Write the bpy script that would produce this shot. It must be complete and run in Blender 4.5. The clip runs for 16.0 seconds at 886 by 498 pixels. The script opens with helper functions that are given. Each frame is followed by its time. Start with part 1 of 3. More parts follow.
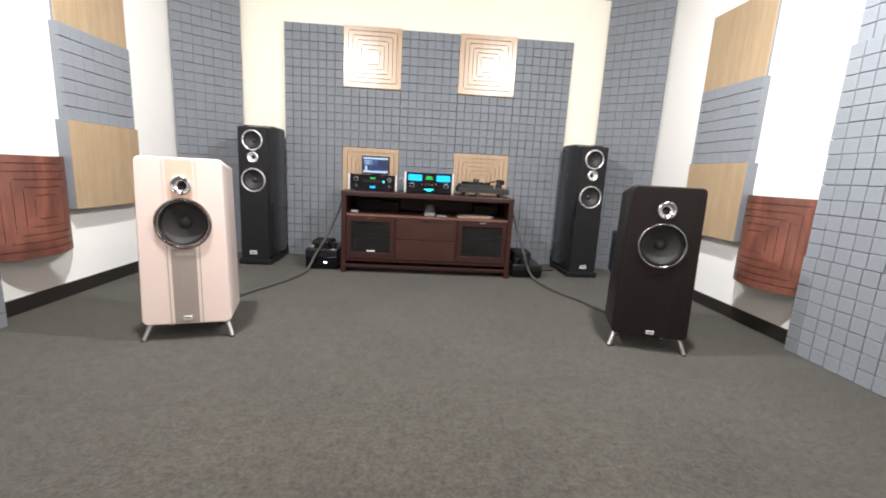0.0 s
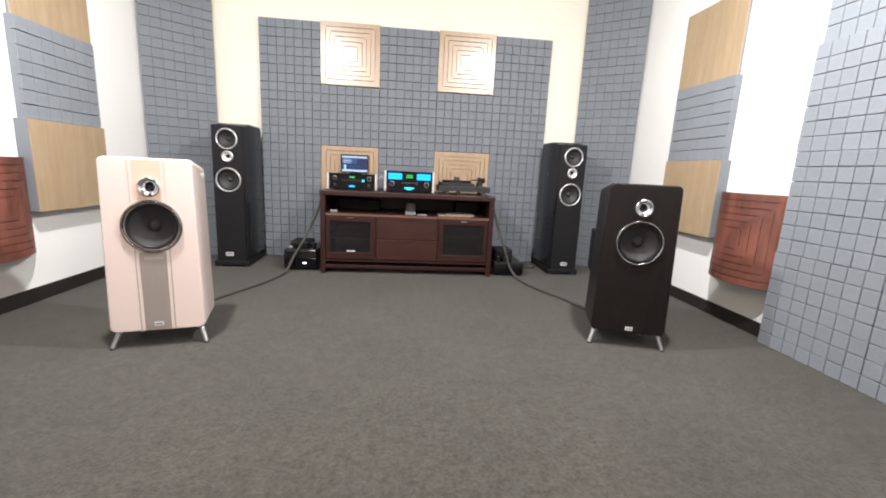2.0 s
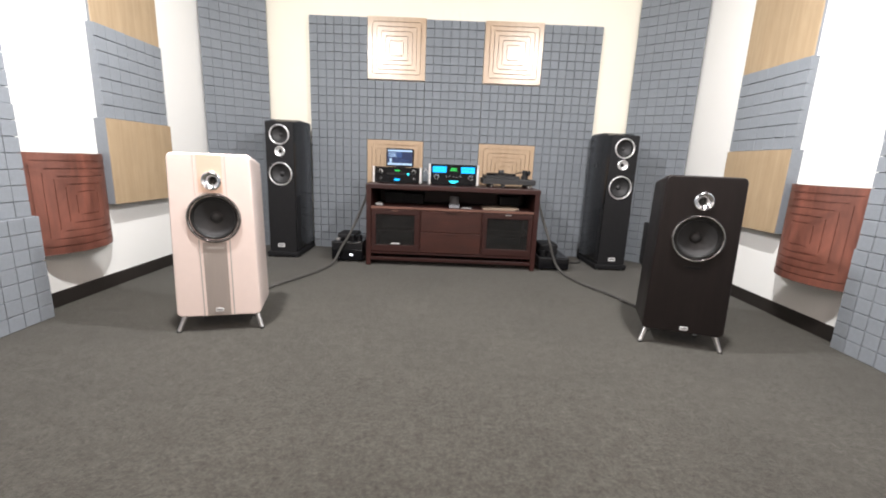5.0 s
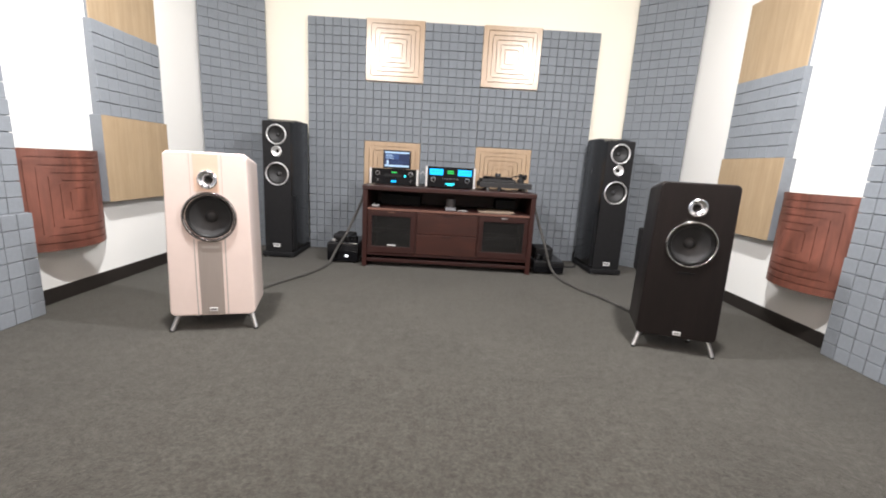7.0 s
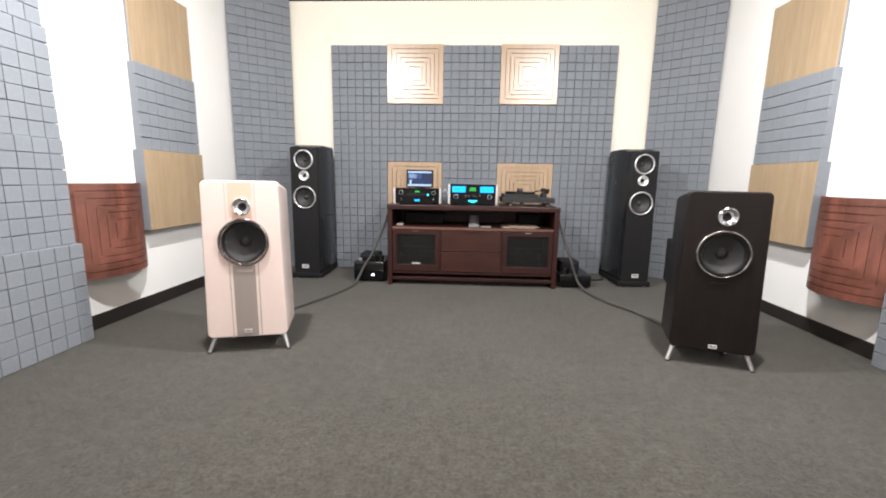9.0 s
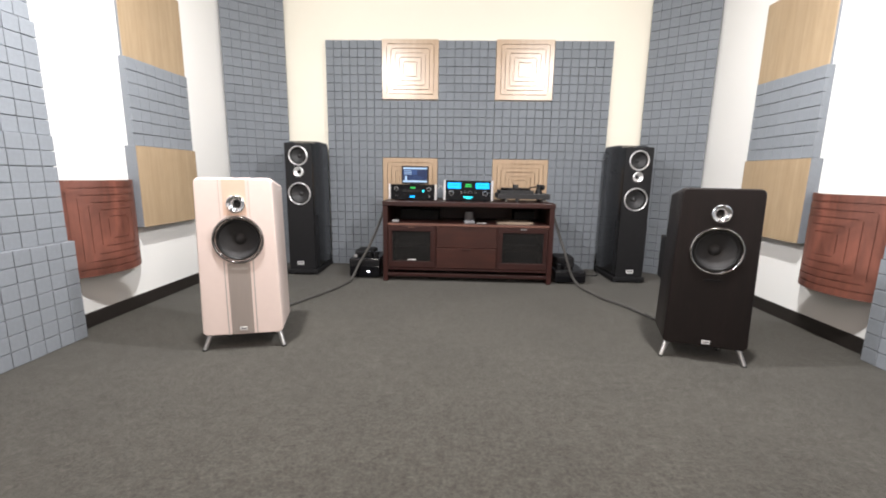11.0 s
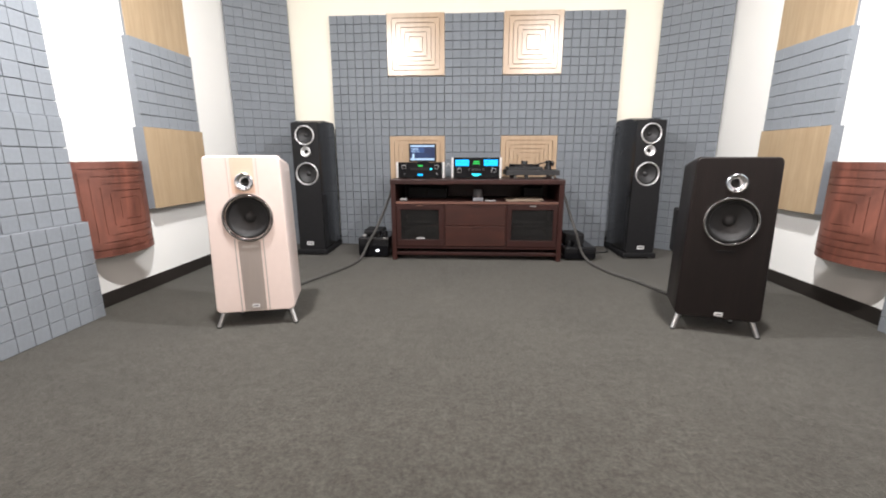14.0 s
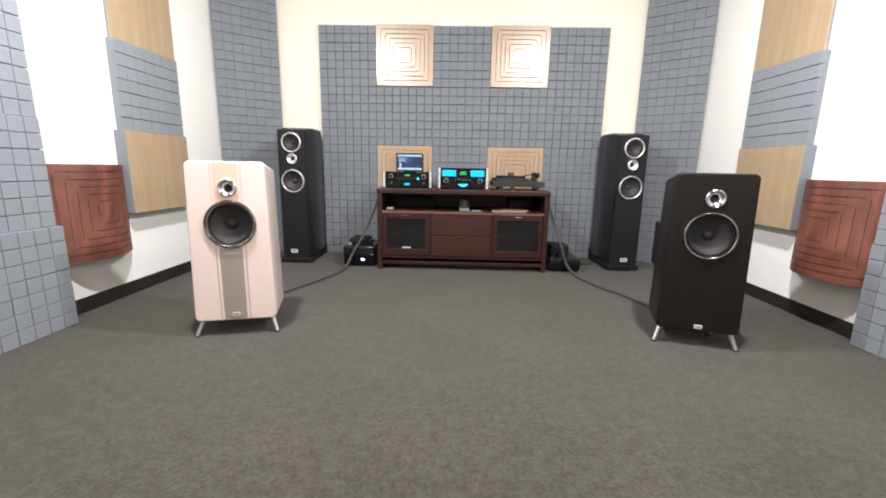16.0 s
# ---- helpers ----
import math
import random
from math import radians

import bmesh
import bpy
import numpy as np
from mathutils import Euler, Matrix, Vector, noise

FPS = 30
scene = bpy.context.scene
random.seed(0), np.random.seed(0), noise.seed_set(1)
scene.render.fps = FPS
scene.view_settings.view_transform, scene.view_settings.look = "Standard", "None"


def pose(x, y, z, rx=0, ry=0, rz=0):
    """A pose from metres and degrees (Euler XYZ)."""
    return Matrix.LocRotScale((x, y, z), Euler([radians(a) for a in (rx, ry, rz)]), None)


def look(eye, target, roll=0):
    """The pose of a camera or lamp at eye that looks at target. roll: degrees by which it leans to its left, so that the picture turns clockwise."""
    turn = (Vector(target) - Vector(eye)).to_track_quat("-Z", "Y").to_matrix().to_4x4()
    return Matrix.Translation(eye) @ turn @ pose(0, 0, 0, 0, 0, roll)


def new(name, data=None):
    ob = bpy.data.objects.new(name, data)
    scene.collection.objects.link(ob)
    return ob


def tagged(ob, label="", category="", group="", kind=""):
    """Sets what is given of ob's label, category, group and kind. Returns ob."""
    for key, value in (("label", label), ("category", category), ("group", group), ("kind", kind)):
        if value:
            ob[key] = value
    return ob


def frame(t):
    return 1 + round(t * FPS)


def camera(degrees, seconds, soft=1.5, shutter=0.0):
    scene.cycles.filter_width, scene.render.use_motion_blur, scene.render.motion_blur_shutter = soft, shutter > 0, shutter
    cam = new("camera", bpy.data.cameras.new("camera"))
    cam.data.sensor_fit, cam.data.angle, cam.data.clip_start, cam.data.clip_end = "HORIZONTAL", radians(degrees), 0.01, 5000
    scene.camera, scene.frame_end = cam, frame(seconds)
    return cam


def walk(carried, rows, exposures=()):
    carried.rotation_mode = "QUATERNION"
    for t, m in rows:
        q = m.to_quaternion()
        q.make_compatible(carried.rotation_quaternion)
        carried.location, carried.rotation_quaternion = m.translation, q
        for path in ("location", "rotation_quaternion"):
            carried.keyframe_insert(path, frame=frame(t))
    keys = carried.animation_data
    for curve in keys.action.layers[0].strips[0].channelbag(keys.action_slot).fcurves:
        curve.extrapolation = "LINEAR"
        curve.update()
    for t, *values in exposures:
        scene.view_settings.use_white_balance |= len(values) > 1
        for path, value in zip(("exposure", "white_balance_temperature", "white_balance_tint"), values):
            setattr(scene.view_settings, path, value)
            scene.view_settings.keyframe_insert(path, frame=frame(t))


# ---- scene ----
cam = camera(94.6, 16.0, soft=1.95)
PATH = [
    (0, (-0.033, 0.370, 0.994), (0.082, 2.334, 0.629), 3.10),
    (0.3, (-0.036, 0.371, 1.002), (0.088, 2.335, 0.650), 3.96),
    (0.5, (-0.035, 0.372, 1.003), (0.095, 2.339, 0.668), 4.25),
    (1, (-0.016, 0.380, 1.008), (0.142, 2.340, 0.642), 2.72),
    (1.5, (-0.018, 0.389, 1.007), (0.167, 2.346, 0.635), 3.07),
    (2, (-0.010, 0.393, 1.005), (0.185, 2.348, 0.632), 2.78),
    (2.5, (-0.004, 0.395, 1.009), (0.212, 2.348, 0.633), 1.80),
    (3, (-0.007, 0.399, 1.008), (0.216, 2.350, 0.629), 2.18),
    (3.5, (-0.009, 0.404, 1.000), (0.198, 2.353, 0.603), 2.10),
    (4, (-0.012, 0.404, 0.997), (0.179, 2.355, 0.600), 3.37),
    (4.5, (-0.032, 0.400, 1.003), (0.027, 2.357, 0.593), 2.46),
    (4.7, (-0.040, 0.398, 1.001), (-0.039, 2.355, 0.588), 2.25),
    (7, (-0.042, 0.391, 1.002), (-0.021, 2.350, 0.602), 3.28),
    (7.5, (-0.041, 0.384, 1.001), (-0.061, 2.342, 0.594), 3.01),
    (8, (-0.048, 0.382, 1.002), (-0.104, 2.332, 0.559), 1.07),
    (8.5, (-0.050, 0.379, 1.013), (-0.117, 2.334, 0.600), 0.19),
    (9, (-0.051, 0.367, 1.019), (-0.148, 2.338, 0.689), 0.93),
    (9.2, (-0.051, 0.367, 1.020), (-0.148, 2.336, 0.663), -0.30),
    (11.3, (-0.052, 0.367, 1.031), (-0.121, 2.335, 0.682), 1.41),
    (11.5, (-0.055, 0.366, 1.032), (-0.126, 2.338, 0.705), 1.78),
    (12, (-0.072, 0.363, 1.005), (-0.193, 2.321, 0.618), 2.33),
    (12.3, (-0.079, 0.368, 0.992), (-0.202, 2.320, 0.571), 1.57),
    (12.5, (-0.085, 0.364, 0.986), (-0.246, 2.310, 0.553), 1.10),
    (13, (-0.080, 0.362, 0.986), (-0.218, 2.308, 0.547), 0.59),
    (13.5, (-0.070, 0.368, 0.989), (-0.210, 2.311, 0.532), -1.38),
    (14, (-0.054, 0.367, 0.986), (-0.169, 2.316, 0.550), -0.12),
    (14.5, (-0.048, 0.371, 0.989), (-0.067, 2.322, 0.552), 2.01),
    (14.8, (-0.062, 0.366, 0.993), (-0.167, 2.317, 0.565), -0.42),
    (15, (-0.061, 0.366, 0.989), (-0.242, 2.306, 0.539), -2.59),
    (15.3, (-0.057, 0.363, 0.991), (-0.261, 2.304, 0.555), -3.36),
    (15.5, (-0.050, 0.366, 0.992), (-0.226, 2.316, 0.584), -2.30),
    (16, (-0.045, 0.370, 0.988), (-0.096, 2.331, 0.598), 1.09),
]
# the clip's camera stops down a little on the way
EXPOSURES = [(0, -0.03), (3, -0.03), (4.5, -0.03), (7.5, -0.04), (9, -0.03), (11.5, -0.12), (12.5, -0.12), (13.5, -0.05), (16, -0.05)]
walk(cam, [(t, look(eye, target, roll)) for t, eye, target, roll in PATH], EXPOSURES)

# ---------------------------------------------------------------- light
world = bpy.data.worlds.new("world")
scene.world = world
world.use_nodes = True
world.node_tree.nodes["Background"].inputs[0].default_value = (0.6, 0.65, 0.8, 1)
world.node_tree.nodes["Background"].inputs[1].default_value = 0.02

XL, XR, YB, YF, ZC = -2.485, 2.412, 5.06, -3.2, 2.90   # inner faces of the room


def lamp_or_fill(x, y, power, colour, radius=0.06):
    """A bare point source just under the ceiling, for lamps and for added fill."""
    data = bpy.data.lights.new("lamp_or_fill", "POINT")
    data.shadow_soft_size, data.energy, data.color = radius, power, colour
    ob = new("lamp_or_fill", data)
    ob.matrix_world = pose(x, y, ZC - 0.16)
    return ob


def ceiling_downlight(x, y, power, colour, radius=0.07):
    """The wide downward beam of the same fitting."""
    data = bpy.data.lights.new("ceiling_downlight", "AREA")
    data.shape, data.size, data.energy, data.color = "DISK", 2 * radius, power, colour
    ob = new("ceiling_downlight", data)
    ob.matrix_world = pose(x, y, ZC - 0.23)
    return ob


NEUTRAL, CREAM_FILL, WARM = (1.0, 0.985, 0.985), (1.0, 0.96, 0.86), (1.0, 0.82, 0.735)
for lx in (-1.12, 1.12):
    lamp_or_fill(lx * 1.07, 2.30, 150, NEUTRAL, 0.045)
    ceiling_downlight(lx * 1.07, 2.30, 72, NEUTRAL, 0.05)
    # unseen fill pair, added to brighten the end wall and nearby side walls
    lamp_or_fill(lx * 1.25, 3.80, 10, CREAM_FILL)
    lamp_or_fill(lx * 0.85, 0.20, 82, WARM)
    lamp_or_fill(lx, -1.80, 18, WARM)

# ---------------------------------------------------------------- materials


def material(name, colour, rough=0.5, metal=0.0, coat=0.0, spec=0.5):
    m = bpy.data.materials.new(name)
    m.use_nodes = True
    b = m.node_tree.nodes["Principled BSDF"]
    b.inputs["Base Color"].default_value = (*colour, 1)
    b.inputs["Roughness"].default_value = rough
    b.inputs["Metallic"].default_value = metal
    b.inputs["Coat Weight"].default_value = coat
    b.inputs["Specular IOR Level"].default_value = spec
    return m


def node(m, kind, **values):
    n = m.node_tree.nodes.new(kind)
    for key, value in values.items():
        n.inputs[key].default_value = value
    return n


def link(m, a, b):
    m.node_tree.links.new(a, b)


def coords(m, scale=(1, 1, 1), space="Object"):
    tc = node(m, "ShaderNodeTexCoord")
    mp = node(m, "ShaderNodeMapping")
    mp.inputs["Scale"].default_value = scale
    link(m, tc.outputs[space], mp.inputs[0])
    return mp.outputs[0]


def varied(m, colour, spread, scale, stretch=(1, 1, 1), detail=5, bump=0.0, fine=None, fine_bump=0.0, rough_var=0.0):
    """Colour that wanders by noise at two scales, with relief from the finer one."""
    b = m.node_tree.nodes["Principled BSDF"]
    uv = coords(m, stretch)
    n1 = node(m, "ShaderNodeTexNoise", Scale=scale, Detail=detail)
    link(m, uv, n1.inputs["Vector"])
    n2 = node(m, "ShaderNodeTexNoise", Scale=fine or scale * 9, Detail=3)
    link(m, uv, n2.inputs["Vector"])
    add = node(m, "ShaderNodeMath")
    add.operation = "ADD"
    link(m, n1.outputs[0], add.inputs[0])
    link(m, n2.outputs[0], add.inputs[1])
    ramp = node(m, "ShaderNodeMapRange")
    ramp.inputs["From Min"].default_value, ramp.inputs["From Max"].default_value = 0.6, 1.4
    ramp.inputs["To Min"].default_value, ramp.inputs["To Max"].default_value = 1 - spread, 1 + spread
    link(m, add.outputs[0], ramp.inputs["Value"])
    mul = node(m, "ShaderNodeVectorMath")
    mul.operation = "SCALE"
    mul.inputs[0].default_value = colour
    link(m, ramp.outputs[0], mul.inputs["Scale"])
    link(m, mul.outputs[0], b.inputs["Base Color"])
    if bump or fine_bump:
        bp = node(m, "ShaderNodeBump", Strength=1.0, Distance=bump or fine_bump)
        link(m, (n1 if bump else n2).outputs[0], bp.inputs["Height"])
        link(m, bp.outputs[0], b.inputs["Normal"])
    if rough_var:
        r0 = b.inputs["Roughness"].default_value
        rr = node(m, "ShaderNodeMapRange")
        rr.inputs["To Min"].default_value, rr.inputs["To Max"].default_value = max(0.02, r0 - rough_var), min(1, r0 + rough_var)
        link(m, n1.outputs[0], rr.inputs["Value"])
        link(m, rr.outputs[0], b.inputs["Roughness"])
    return m


def wood(name, light, dark, rough, along, scale=6.0, coat=0.0, contrast=1.0, patch=0.0):
    """Grain along one axis (x, y or z): stretched noise through a two-colour ramp."""
    m = material(name, light, rough, coat=coat)
    b = m.node_tree.nodes["Principled BSDF"]
    stretch = [scale * 5] * 3
    stretch["xyz".index(along)] = scale * 0.28
    uv = coords(m, stretch)
    n1 = node(m, "ShaderNodeTexNoise", Scale=1.0, Detail=6, Distortion=0.6)
    n2 = node(m, "ShaderNodeTexNoise", Scale=7.0, Detail=3)
    link(m, uv, n1.inputs["Vector"])
    link(m, uv, n2.inputs["Vector"])
    mix = node(m, "ShaderNodeMix")
    mix.inputs[0].default_value = 0.35
    link(m, n1.outputs[0], mix.inputs[2])
    link(m, n2.outputs[0], mix.inputs[3])
    ramp = node(m, "ShaderNodeValToRGB")
    ramp.color_ramp.elements[0].position, ramp.color_ramp.elements[0].color = 0.5 - 0.17 / contrast, (*dark, 1)
    ramp.color_ramp.elements[1].position, ramp.color_ramp.elements[1].color = 0.5 + 0.17 / contrast, (*light, 1)
    link(m, mix.outputs[0], ramp.inputs[0])
    worn = node(m, "ShaderNodeTexNoise", Scale=4.5, Detail=6, Roughness=0.6, Distortion=0.8)
    link(m, coords(m, [0.6 if a == along else 1.4 for a in "xyz"]), worn.inputs["Vector"])
    range_ = node(m, "ShaderNodeMapRange")
    range_.inputs["From Min"].default_value, range_.inputs["From Max"].default_value = 0.35, 0.65
    range_.inputs["To Min"].default_value, range_.inputs["To Max"].default_value = 1 - patch - 0.05, 1 + patch + 0.05
    link(m, worn.outputs[0], range_.inputs["Value"])
    tint = node(m, "ShaderNodeVectorMath")
    tint.operation = "SCALE"
    link(m, ramp.outputs[0], tint.inputs[0])
    link(m, range_.outputs[0], tint.inputs["Scale"])
    link(m, tint.outputs[0], b.inputs["Base Color"])
    bp = node(m, "ShaderNodeBump", Strength=0.25, Distance=0.0006)
    link(m, n2.outputs[0], bp.inputs["Height"])
    link(m, bp.outputs[0], b.inputs["Normal"])
    return m


def glowing(name, colour, strength):
    m = material(name, (0.01, 0.01, 0.01), 0.5, spec=0.2)
    b = m.node_tree.nodes["Principled BSDF"]
    b.inputs["Emission Color"].default_value = (*colour, 1)
    b.inputs["Emission Strength"].default_value = strength
    return m


def carpet_material():
    m = material("carpet", (0.06, 0.056, 0.05), 1.0, spec=0.1)
    b = m.node_tree.nodes["Principled BSDF"]
    uv = coords(m)
    big = node(m, "ShaderNodeTexNoise", Scale=2.2, Detail=4)
    mid = node(m, "ShaderNodeTexNoise", Scale=58.0, Detail=5, Roughness=0.7)
    tuft = node(m, "ShaderNodeTexVoronoi", Scale=230.0)
    for n in (big, mid, tuft):
        link(m, uv, n.inputs["Vector"])
    ramp = node(m, "ShaderNodeValToRGB")
    e = ramp.color_ramp.elements
    e[0].position, e[0].color = 0.30, (0.0355, 0.0345, 0.0300, 1)
    e[1].position, e[1].color = 0.70, (0.0795, 0.0760, 0.0665, 1)
    link(m, mid.outputs[0], ramp.inputs[0])
    clump = node(m, "ShaderNodeTexNoise", Scale=17.0, Detail=5, Roughness=0.7)
    link(m, uv, clump.inputs["Vector"])
    hue = node(m, "ShaderNodeValToRGB")
    h = hue.color_ramp.elements
    h[0].position, h[0].color = 0.36, (0.82, 0.78, 0.75, 1)
    h[1].position, h[1].color = 0.66, (1.12, 1.12, 1.08, 1)
    link(m, clump.outputs[0], hue.inputs[0])
    shade = node(m, "ShaderNodeMapRange")
    shade.inputs["To Min"].default_value, shade.inputs["To Max"].default_value = 0.80, 1.20
    link(m, big.outputs[0], shade.inputs["Value"])
    mixed = node(m, "ShaderNodeVectorMath")
    mixed.operation = "MULTIPLY"
    link(m, ramp.outputs[0], mixed.inputs[0])
    link(m, hue.outputs[0], mixed.inputs[1])
    tone = node(m, "ShaderNodeVectorMath")
    tone.operation = "SCALE"
    link(m, mixed.outputs[0], tone.inputs[0])
    link(m, shade.outputs[0], tone.inputs["Scale"])
    link(m, tone.outputs[0], b.inputs["Base Color"])
    add = node(m, "ShaderNodeMath")
    add.operation = "ADD"
    link(m, tuft.outputs["Distance"], add.inputs[0])
    link(m, mid.outputs[0], add.inputs[1])
    bp = node(m, "ShaderNodeBump", Strength=0.5, Distance=0.003)
    link(m, add.outputs[0], bp.inputs["Height"])
    link(m, bp.outputs[0], b.inputs["Normal"])
    b.inputs["Sheen Weight"].default_value = 0.15
    return m


def foam_material():
    m = material("grey_foam", (0.20, 0.215, 0.235), 0.95, spec=0.15)
    b = m.node_tree.nodes["Principled BSDF"]
    info = node(m, "ShaderNodeObjectInfo")
    tone = node(m, "ShaderNodeMapRange")
    tone.inputs["To Min"].default_value, tone.inputs["To Max"].default_value = 0.97, 1.03
    link(m, info.outputs["Random"], tone.inputs["Value"])
    uv = coords(m)
    n1 = node(m, "ShaderNodeTexNoise", Scale=45.0, Detail=4)
    n2 = node(m, "ShaderNodeTexNoise", Scale=900.0, Detail=2)
    link(m, uv, n1.inputs["Vector"])
    link(m, uv, n2.inputs["Vector"])
    var = node(m, "ShaderNodeMapRange")
    var.inputs["To Min"].default_value, var.inputs["To Max"].default_value = 0.88, 1.12
    link(m, n1.outputs[0], var.inputs["Value"])
    mul = node(m, "ShaderNodeMath")
    mul.operation = "MULTIPLY"
    link(m, tone.outputs[0], mul.inputs[0])
    link(m, var.outputs[0], mul.inputs[1])
    out = node(m, "ShaderNodeVectorMath")
    out.operation = "SCALE"
    out.inputs[0].default_value = (0.187, 0.205, 0.227)
    link(m, mul.outputs[0], out.inputs["Scale"])
    link(m, out.outputs[0], b.inputs["Base Color"])
    bp = node(m, "ShaderNodeBump", Strength=0.5, Distance=0.0012)
    link(m, n2.outputs[0], bp.inputs["Height"])
    link(m, bp.outputs[0], b.inputs["Normal"])
    b.inputs["Sheen Weight"].default_value = 0.30
    b.inputs["Sheen Roughness"].default_value = 0.55
    b.inputs["Sheen Tint"].default_value = (0.90, 0.95, 1.0, 1)
    return m


CARPET = carpet_material()
FOAM = foam_material()
WALL = varied(material("white_wall_paint", (0.8, 0.78, 0.72), 0.75, spec=0.3), (0.82, 0.815, 0.79), 0.03, 1.5, fine=260, fine_bump=0.0006)
CREAM = varied(material("cream_wall_paint", (0.8, 0.76, 0.64), 0.7, spec=0.3), (0.80, 0.762, 0.655), 0.03, 1.5, fine=260, fine_bump=0.0006)
CEILING = varied(material("dark_ceiling_paint", (0.035, 0.033, 0.042), 0.9, spec=0.2), (0.036, 0.033, 0.043), 0.15, 6, fine_bump=0.001)
BASEBOARD = varied(material("black_vinyl", (0.019, 0.016, 0.014), 0.42), (0.020, 0.0165, 0.0145), 0.2, 8)
OAK = wood("light_oak_veneer", (0.40, 0.30, 0.19), (0.32, 0.23, 0.137), 0.55, "z", 5)
PALE = wood("pale_birch_veneer", (0.45, 0.325, 0.215), (0.375, 0.262, 0.165), 0.29, "z", 5)
PALE.node_tree.nodes["Principled BSDF"].inputs["Specular IOR Level"].default_value = 0.75
RED = wood("red_stained_wood", (0.178, 0.063, 0.042), (0.116, 0.042, 0.030), 0.46, "z", 6, contrast=0.9, patch=0.30)
MAHOGANY = wood("dark_mahogany", (0.037, 0.0108, 0.0082), (0.018, 0.0066, 0.0058), 0.44, "x", 5)
DRAWER_WOOD = wood("red_brown_drawer_front", (0.046, 0.0142, 0.0098), (0.026, 0.0090, 0.0070), 0.38, "x", 5, patch=0.12)
MAHOGANY_UP = wood("dark_mahogany_upright", (0.037, 0.0108, 0.0082), (0.018, 0.0066, 0.0058), 0.44, "z", 5)
for mahogany in (MAHOGANY, MAHOGANY_UP):
    mahogany.node_tree.nodes["Principled BSDF"].inputs["Specular IOR Level"].default_value = 0.38
WORN_EDGE = wood("worn_mahogany_edge", (0.17, 0.080, 0.055), (0.09, 0.040, 0.030), 0.5, "x", 5)
DECK_GREY = varied(material("dark_grey_lacquer", (0.013, 0.013, 0.014), 0.5), (0.014, 0.014, 0.015), 0.15, 20)
DARK_VENEER = wood("black_brown_veneer", (0.0125, 0.0086, 0.0080), (0.0075, 0.0056, 0.0053), 0.42, "z", 8)
DARK_VENEER.node_tree.nodes["Principled BSDF"].inputs["Specular IOR Level"].default_value = 0.3
WHITE_LACQUER = varied(material("white_lacquer", (0.8, 0.71, 0.66), 0.32, coat=0.3), (0.825, 0.69, 0.632), 0.025, 3)
BLACK_GLOSS = varied(material("black_gloss_lacquer", (0.008, 0.008, 0.009), 0.24, coat=0.12), (0.009, 0.009, 0.010), 0.2, 4, rough_var=0.08)
BLACK_MATT = varied(material("matt_black", (0.012, 0.012, 0.013), 0.55, spec=0.2), (0.0115, 0.0115, 0.0125), 0.25, 30)
SATIN = varied(material("satin_grey_metal", (0.40, 0.35, 0.32), 0.35, metal=0.25), (0.40, 0.35, 0.315), 0.05, 20, stretch=(1, 1, 0.05))
CHROME = material("chrome", (0.85, 0.85, 0.87), 0.16, metal=1.0)
RING_CHROME = material("dark_ring_chrome", (0.40, 0.39, 0.385), 0.09, metal=1.0)
# dark room mirrored in the white speaker's ring, put into the base colour
DARKENED_CHROME = material("chrome_dark_reflection", (0.34, 0.32, 0.31), 0.09, metal=1.0)
ALUMINIUM = varied(material("bright_aluminium", (0.85, 0.85, 0.86), 0.38, metal=0.9), (0.85, 0.85, 0.86), 0.04, 40)
STEEL = varied(material("brushed_steel", (0.5, 0.5, 0.5), 0.42, metal=1.0), (0.5, 0.5, 0.5), 0.06, 60)
CONE = varied(material("paper_cone", (0.02, 0.02, 0.021), 0.6), (0.021, 0.021, 0.022), 0.2, 40)
RUBBER = material("rubber_surround", (0.008, 0.008, 0.008), 0.45)
# the grey band's warm reflection above the woofer, put into the colour
PEACH_REFLECTION = varied(material("warm_reflection_band", (0.79, 0.58, 0.45), 0.34, coat=0.2), (0.79, 0.575, 0.445), 0.04, 10)
PINSTRIPE = material("grey_pinstripe", (0.46, 0.42, 0.39), 0.4)
PALE_STRIPE = material("pale_pinstripe", (0.66, 0.55, 0.49), 0.4)
BADGE = material("badge_silver", (0.75, 0.75, 0.75), 0.35, metal=0.3)
BADGE_INK = material("badge_ink", (0.12, 0.12, 0.12), 0.5)
SMOKED = material("smoked_glass", (0.20, 0.195, 0.195), 0.03)
SMOKED.node_tree.nodes["Principled BSDF"].inputs["Transmission Weight"].default_value = 0.96
FACE_GLASS = material("black_glass_face", (0.005, 0.005, 0.006), 0.10, spec=0.22)
CABLE = varied(material("braided_cable", (0.05, 0.048, 0.045), 0.7), (0.055, 0.052, 0.048), 0.3, 120)
BLUE_METER = glowing("blue_meter_light", (0.0, 0.42, 1.0), 2.2)
CYAN = glowing("cyan_display_light", (0.03, 0.80, 1.0), 2.2)
GREEN = glowing("green_lettering_light", (0.03, 0.72, 0.12), 1.2)
WHITE_LED = glowing("white_led", (0.9, 0.92, 1.0), 4.0)
SCREEN = glowing("screen_dark_blue", (0.006, 0.024, 0.10), 1.0)
SCREEN_LIST = glowing("screen_mid_blue", (0.03, 0.085, 0.26), 1.0)
SCREEN_BAR = glowing("screen_light_blue", (0.50, 0.70, 0.95), 1.2)
METER_INK = material("meter_ink", (0.01, 0.02, 0.03), 0.5)
DULL_PLASTIC = varied(material("dull_grey_plastic", (0.22, 0.22, 0.22), 0.5), (0.24, 0.235, 0.23), 0.1, 40)
